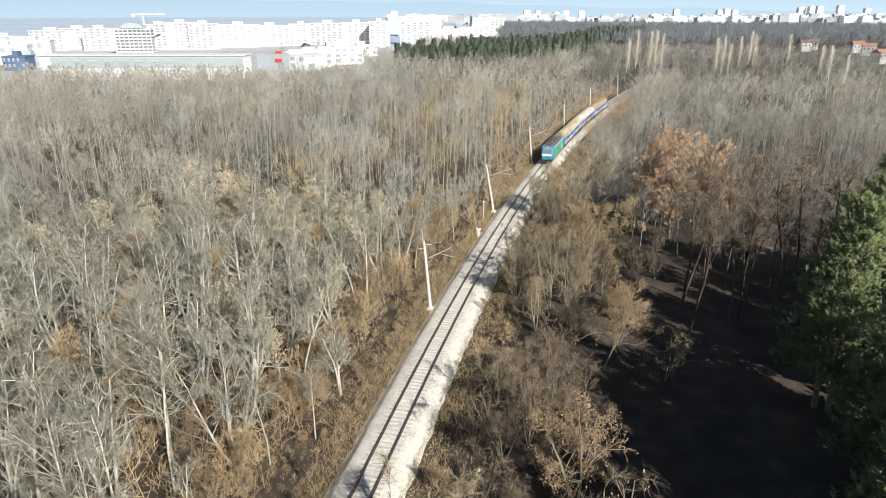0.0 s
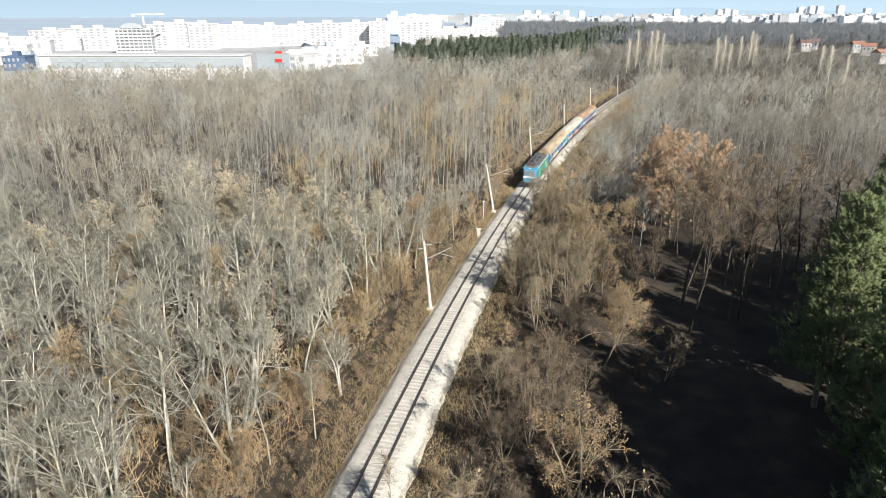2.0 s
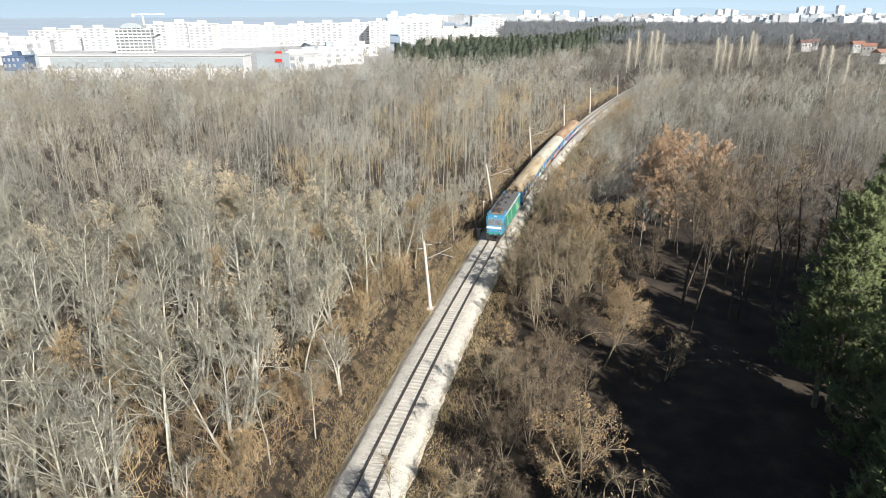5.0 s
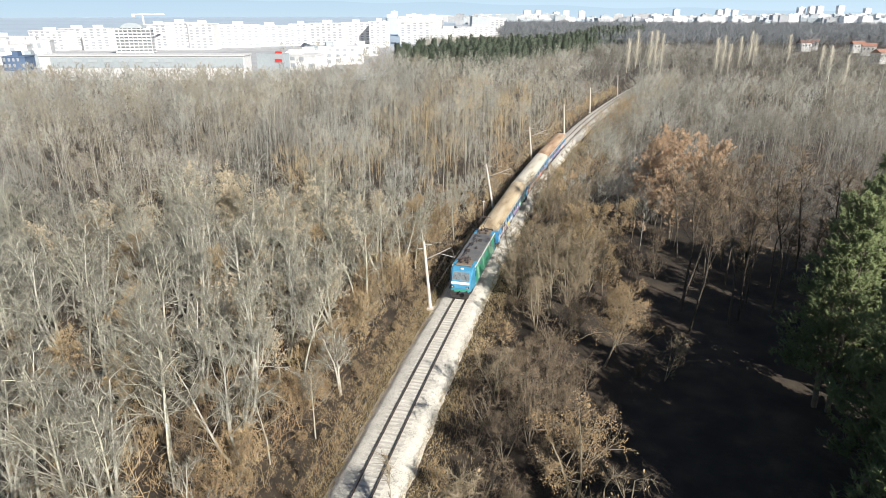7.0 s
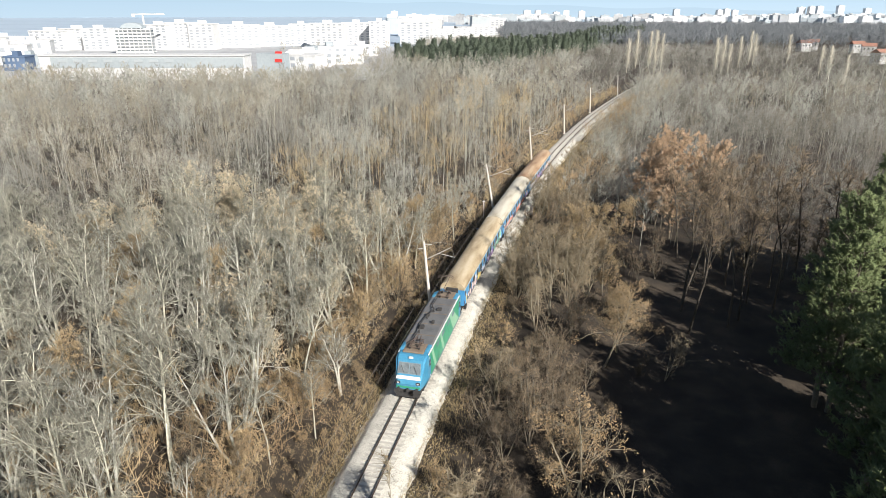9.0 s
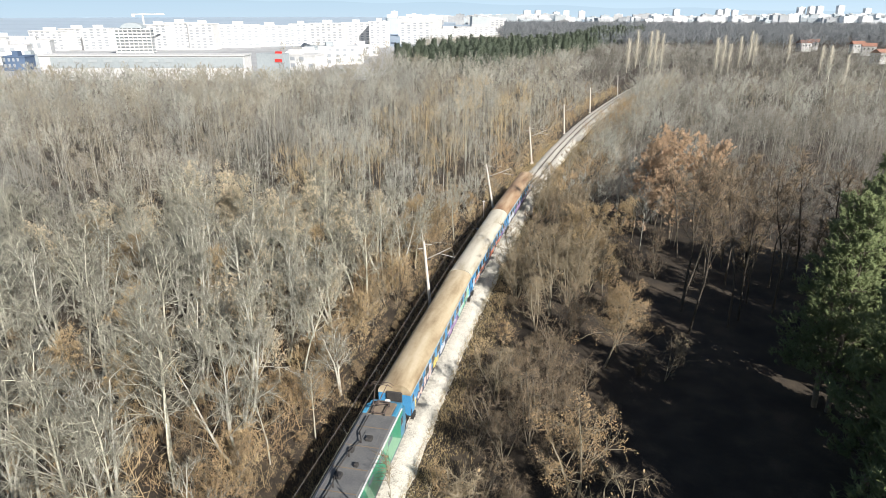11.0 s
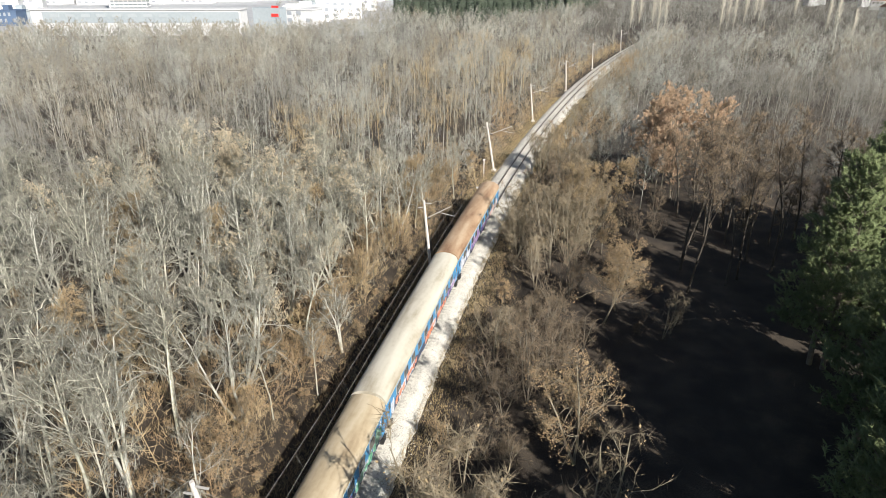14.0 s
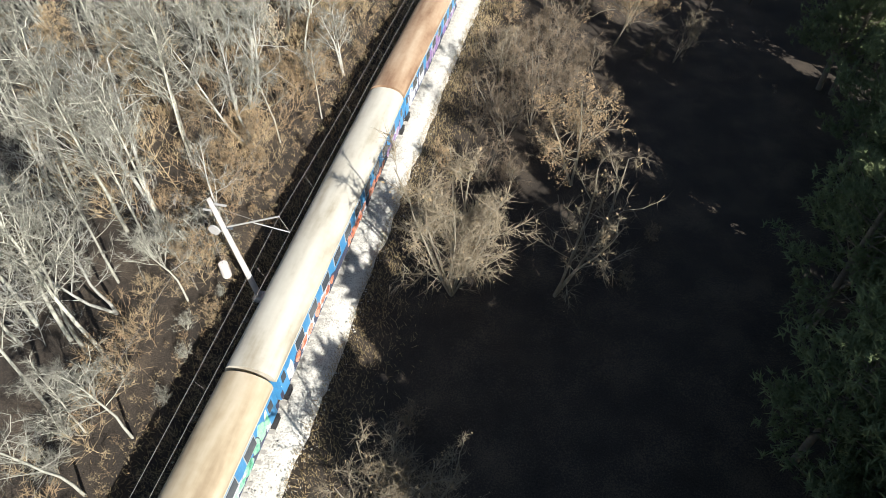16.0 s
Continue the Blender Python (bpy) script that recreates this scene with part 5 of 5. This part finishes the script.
def build_city():
    rr = random.Random(4)
    white_block = "white concrete apartment block beyond the woodland"
    def at(px, dist):
        return (px - 784) / 1149.3 * (0.939 * dist + 8)
    # the long hall with its grey band
    hall = tagged(new("retail_hall"), "long white retail hall with a grey upper band", "hall")
    hall.matrix_basis = pose(-158.0, 354, GROUND, 0, 0, 0)
    part("wall", boxed(-54, 54, 0, 12, 0, 12.5), M["white"], hall)
    part("cladding_band", boxed(-48, 53, -0.25, 0, 6.4, 11.8), M["grey_clad"], hall, "grey cladding band")
    part("roof_edge", boxed(-54.4, 54.4, -0.5, 12.4, 12.5, 13.1), M["white"], hall)
    for k in range(8):
        part("clerestory_window", boxed(-44 + k * 8, -39.5 + k * 8, -0.4, -0.25, 9.2, 10.6), M["grey_pale"], hall)
    sh = tagged(new("store_building"), "grey cornered store with red sign panels", "shop")
    sh.matrix_basis = pose(-93.8, 366, GROUND, 0, 0, -14)
    part("wall", boxed(-8, 8, 0, 7, 0, 13), M["grey_clad"], sh)
    part("sign_panel", boxed(3, 7, -0.3, 0, 8.6, 10.2), M["sign_red"], sh, "red sign panel")
    part("sign_panel", boxed(3, 7, 0.5, 0.8, 13, 14.1), M["sign_red"], sh, "red sign panel")
    for px, dist, w, h, st, ba in ((92, 640, 34, 23, 7, 6), (140, 655, 30, 25, 8, 5), (178, 640, 26, 26, 8, 4), (284, 650, 24, 30, 9, 4), (322, 660, 26, 32, 9, 5), (362, 655, 24, 31, 9, 4),
                                   (425, 700, 40, 29, 8, 6), (480, 720, 40, 27, 8, 6), (535, 735, 26, 29, 8, 4), (582, 690, 34, 31, 9, 6), (632, 720, 30, 31, 9, 5), (672, 700, 18, 33, 10, 3), (737, 760, 34, 31, 9, 5), (32, 560, 30, 16, 6, 6), (5, 600, 30, 18, 6, 5),
                                   (602, 470, 30, 15, 3, 6), (548, 450, 30, 12, 2, 6), (795, 900, 60, 17, 5, 8), (845, 980, 60, 18, 5, 8), (880, 1050, 20, 30, 8, 3)):
        build_block("apartment_block", white_block, at(px, dist), dist, w, 16, h * 0.74, rr.uniform(-14, 14), st, ba)
    for k in range(260):
        px = rr.uniform(690, 1620)
        dist = rr.uniform(1650, 3000) if px > 760 else rr.uniform(1000, 2600)
        if px > 1040:
            dist = rr.uniform(1750, 3200)
        build_block("distant_block", "far white housing block on the city skyline", at(px, dist), dist, rr.uniform(18, 62), 18, rr.choice((12, 14, 16, 18, 21, 24)), rr.uniform(-25, 25), 0, 0, rr.choice(("white", "white", "town", "grey_pale")))
    for px, h in ((930, 48), (950, 48), (1000, 48), (1030, 46), (1190, 55), (1270, 52), (1285, 56), (1300, 50), (1410, 66), (1423, 70), (1448, 72), (1475, 75), (1545, 60), (700, 44), (985, 40)):
        build_block("tower_block", "tall white tower block on the skyline", at(px, 3200), 3200 + rr.uniform(-60, 60), rr.uniform(24, 34), 20, h * 0.78, rr.uniform(-15, 15), 0, 0)
    crane = tagged(new("tower_crane"), "thin tower crane over an unfinished apartment block", "crane")
    crane.matrix_basis = pose(at(250, 602), 612, GROUND, 0, 0, 20)
    part("mast", boxed(-0.7, 0.7, -0.7, 0.7, 0, 33), M["steel"], crane)
    part("jib", boxed(-9, 18, -0.5, 0.5, 31.5, 32.6), M["steel"], crane)
    part("counterweight", boxed(-9, -6.5, -1, 1, 29.8, 31.5), M["concrete"], crane)
    shell = tagged(new("unfinished_block"), "unfinished apartment block with open grey floors", "apartment block")
    shell.matrix_basis = pose(at(236, 580), 580, GROUND, 0, 0, 8)
    part("core", boxed(-14, 14, 1, 12, 0, 21), M["grey_pale"], shell)
    for k in range(8):
        part("floor_slab", boxed(-15, 15, -0.8, 12.4, 2.6 * k + 1.2, 2.6 * k + 1.9), M["white"], shell)
    for k in range(9):
        part("column", boxed(-14.8 + 3.65 * k, -14.2 + 3.65 * k, -0.6, 0, 0, 21), M["white"], shell)
    part("arched_roof", prism(bmesh.new(), [(9 * math.cos(math.pi * q / 10), 21 + 4.5 * math.sin(math.pi * q / 10)) for q in range(11)], 1, -0.5, 11), M["grey_clad"], shell, "curved grey roof")
    for px, dist, w, h, m in ((30, 420, 13, 8, "blue_clad"), (52, 440, 16, 7, "grey_clad"), (8, 470, 30, 12, "white"), (60, 500, 24, 14, "white"), (526, 420, 30, 9, "white"), (590, 520, 40, 9, "grey_clad"), (640, 560, 26, 8, "white")):
        build_block("low_building", "low flat roofed commercial building by the retail hall", at(px, dist), dist, w, 14, h, rr.uniform(-20, 20), 2, 5, m, "building")
    for px, dist in ((1425, 620), (1440, 640), (1540, 560), (1562, 470), (1520, 600)):
        hs = tagged(new("house"), "small white house with a red tiled roof among trees", "house", "houses among the trees")
        hs.matrix_basis = pose(at(px, dist), dist, GROUND, 0, 0, rr.uniform(-30, 30))
        part("wall", boxed(-5, 5, -4, 4, 0, 7.5), M["white"], hs)
        part("roof", prism(bmesh.new(), [(-4.5, 7.4), (4.5, 7.4), (0, 10)], 0, -5.4, 5.4), M["roof_red"], hs)
        for k in range(3):
            part("window", boxed(-4 + 3 * k, -2.8 + 3 * k, -4.1, -4, 4.6, 6.2), M["glass_dark"], hs)


def build_far_trees():
    rng = np.random.default_rng(31)
    def conifer(h):
        seg = [(0, 0, 0, 0, 0, h, 0.25, 0.05)]
        nd = []
        for k in range(34):
            f = 0.35 + 0.65 * k / 34
            a, L = k * 2.4, h * 0.24 * (1.15 - f * 0.85)
            for m in range(2):
                q = np.array([math.cos(a) * L * rng.uniform(0.1, 0.9), math.sin(a) * L * rng.uniform(0.1, 0.9), h * f])
                nd.append((*q, *(q + [math.cos(a) * 1.1, math.sin(a) * 1.1, 0.9]), 0.75, 0))
        v, q = frusta(seg, 4)
        v2, t2 = cones(nd)
        return join_np([(v, q, None), (v2, None, t2)])
    mods = [conifer(h) for h in (15, 17, 18)]
    P = []
    P = scatter(rng, -70, 330, 340, 1010, 6.5)
    P = P[in_belt(P)]
    forest("pine_belt", "belt of dark green pines beyond the bare wood", mods, P, rng, [M["needle_far"]], 0.66, 0.95)
    P = []
    for x, y in np.concatenate([scatter(rng, -330, 10, 175, 345, 5.2), scatter(rng, -330, 10, 345, 620, 9.0)]):
        px = 784 + 1149.3 * x / y
        if y > np.interp(x, [-200, -130, -67, -42, -25, 0], [185, 200, 245, 345, 450, 900]) and not (45 < px < 500 and 345 < y < 400) and (y < 345 or (px < 60 or px > 500) and (x * 7 + y * 3) % 10 < 2):
            P.append((x, y))
    small = [sketch(rng, 8, 9, 7, 0.09, 0.36, 0.2, 1.4) for _ in range(4)]
    forest("town_trees", "bare trees round the retail hall", small, P, rng, [WOODS[1], WOODS[0], WOODS[2]], 0.5, 1.3)
    # columnar poplars
    for i, (px, y, h) in enumerate(((1112, 400, 20), (1127, 430, 24), (1150, 410, 24), (1160, 400, 25), (1172, 420, 22), (1268, 380, 21), (1280, 390, 22), (1292, 400, 17), (1310, 440, 20), (1328, 460, 23), (1336, 450, 21), (1397, 470, 20), (1455, 380, 17), (1470, 360, 18), (1500, 330, 15))):
        x = (px - 784) / 1149.3 * (0.939 * y + 8)
        seg, twig = [(0, 0, 0, 0, 0, h * 0.6, 0.26, 0.16), (0, 0, h * 0.6, 0, 0, h * 0.97, 0.16, 0.03)], []
        for k in range(210):
            f = 0.03 + 0.88 * (k + rng.uniform()) / 210
            a, r = rng.uniform(0, 6.283), h * 0.16 * math.sin(math.pi * min(1, 0.15 + f * 0.85)) * rng.uniform(0.4, 1.2)
            tip = np.array([math.cos(a) * r, math.sin(a) * r, min(h, h * f + h * rng.uniform(0.18, 0.32))])
            twig.append((0, 0, h * f, *tip, 0.06, 0))
        v, q = frusta(seg, 5)
        w = (v, q, None)
        v, q = cones(twig)
        t = (v, None, q)
        ob = tagged(new("poplar"), "tall slender pale bare poplar above the wood", "tree", "poplars")
        ob.matrix_basis = pose(x, y, GROUND)
        part_np("trunk", w, M["poplar"], ob)
        tagged(part_np("twig_mass", t, M["poplar"], ob), kind="stuff")


def build_far_pale_trees(models):
    for i, (x, y, size) in enumerate(((38.5, 259, 1.1), (139, 268, 1.3), (146, 280, 1.1), (160, 277, 1.25), (168, 285, 1.1), (164, 258, 1.1), (172, 262, 1.15), (120, 300, 0.9), (98, 262, 0.8))):
        plant(models, "pale_tree", i, x, y, i * 67, size)


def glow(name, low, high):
    """Emission with haze painted into its colour: pale below, bluer above."""
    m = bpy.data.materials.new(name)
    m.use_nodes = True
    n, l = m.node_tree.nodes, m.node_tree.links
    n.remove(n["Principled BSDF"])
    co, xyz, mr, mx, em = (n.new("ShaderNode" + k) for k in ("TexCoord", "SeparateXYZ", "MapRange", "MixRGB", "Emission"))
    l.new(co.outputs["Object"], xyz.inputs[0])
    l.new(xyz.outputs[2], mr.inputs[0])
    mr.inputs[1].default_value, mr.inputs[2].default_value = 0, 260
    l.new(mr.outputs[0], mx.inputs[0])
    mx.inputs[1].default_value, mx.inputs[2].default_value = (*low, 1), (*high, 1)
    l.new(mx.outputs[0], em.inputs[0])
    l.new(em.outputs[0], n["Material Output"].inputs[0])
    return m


def build_hills():
    # self-lit sheets added behind the city; the hills' haze is only colour
    for name, R, base, amp, m, lab in (("backdrop_sky", 4750, 520, 0, glow("glowing_pale_sky", (0.42, 0.53, 0.61), (0.30, 0.45, 0.60)), "glowing pale bluish backdrop for the winter sky over the horizon"),
                                       ("backdrop_hills", 4600, 30, 75, glow("glowing_haze_hills", (0.37, 0.48, 0.57), (0.29, 0.42, 0.54)), "faint blue glowing hill backdrop on the horizon, haze put into its colour")):
        v, q = [], []
        for i in range(71):
            a = radians(-70 + 2 * i)
            x, y = math.sin(a) * R, math.cos(a) * R
            h = base + amp * max(0, math.cos(a * 1.6 + 0.75)) + (6 * math.sin(i * 1.3) + 4 * math.sin(i * 0.57) if amp else 0)
            v += [(x, y, -1), (x, y, h)]
        for i in range(70):
            q.append((2 * i, 2 * i + 2, 2 * i + 3, 2 * i + 1))
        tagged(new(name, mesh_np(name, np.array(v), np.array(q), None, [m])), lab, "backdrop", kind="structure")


WOODS = [mat("wood_twigs_grey", [(0.233, 0.231, 0.198), (0.486, 0.480, 0.417)], 0.06, 0.95, fine=0.8), mat("wood_twigs_dull", [(0.165, 0.158, 0.136), (0.330, 0.320, 0.280)], 0.06, 0.95, fine=0.8),
         mat("wood_twigs_brown", [(0.196, 0.170, 0.125), (0.378, 0.335, 0.250)], 0.06, 0.95, fine=0.8), mat("wood_twigs_pale", [(0.330, 0.315, 0.264), (0.600, 0.573, 0.490)], 0.06, 0.95, fine=0.8)]
# dimmer twigs for the same far woods, also tinted to imitate haze
M["wood_haze_dim"] = mat("dim_haze_toned_twigs", [(0.12, 0.131, 0.140), (0.185, 0.197, 0.206)], 0.02, 0.95, fine=0.3)
M["poplar"] = mat("poplar_twigs", [(0.360, 0.330, 0.260), (0.550, 0.510, 0.420)], 0.2, 0.95, fine=1.5)
# darker copy of the wood's twigs, imitating shade by colour
M["wood_shade"] = mat("wood_twigs_shade", [(0.115, 0.104, 0.084), (0.235, 0.212, 0.174)], 0.06, 0.95, fine=0.8)
M["scrub_tan"] = mat("verge_scrub_tan", [(0.325, 0.245, 0.135), (0.560, 0.435, 0.255)], 0.08, 0.95, fine=0.9)
M["scrub"] = mat("verge_scrub", [(0.245, 0.168, 0.090), (0.460, 0.330, 0.190)], 0.08, 0.95, fine=0.9)

build_ground()
bed = build_track()
for s in MASTS:
    build_mast(*s)
build_wires()
build_posts()
models = build_near_wood()
build_pines()
build_verge()
build_stones()
build_far_wood()
build_far_trees()
build_far_pale_trees(models)
build_city()
build_hills()
rake = build_train()
build_sleepers(bed)
motions(rake)
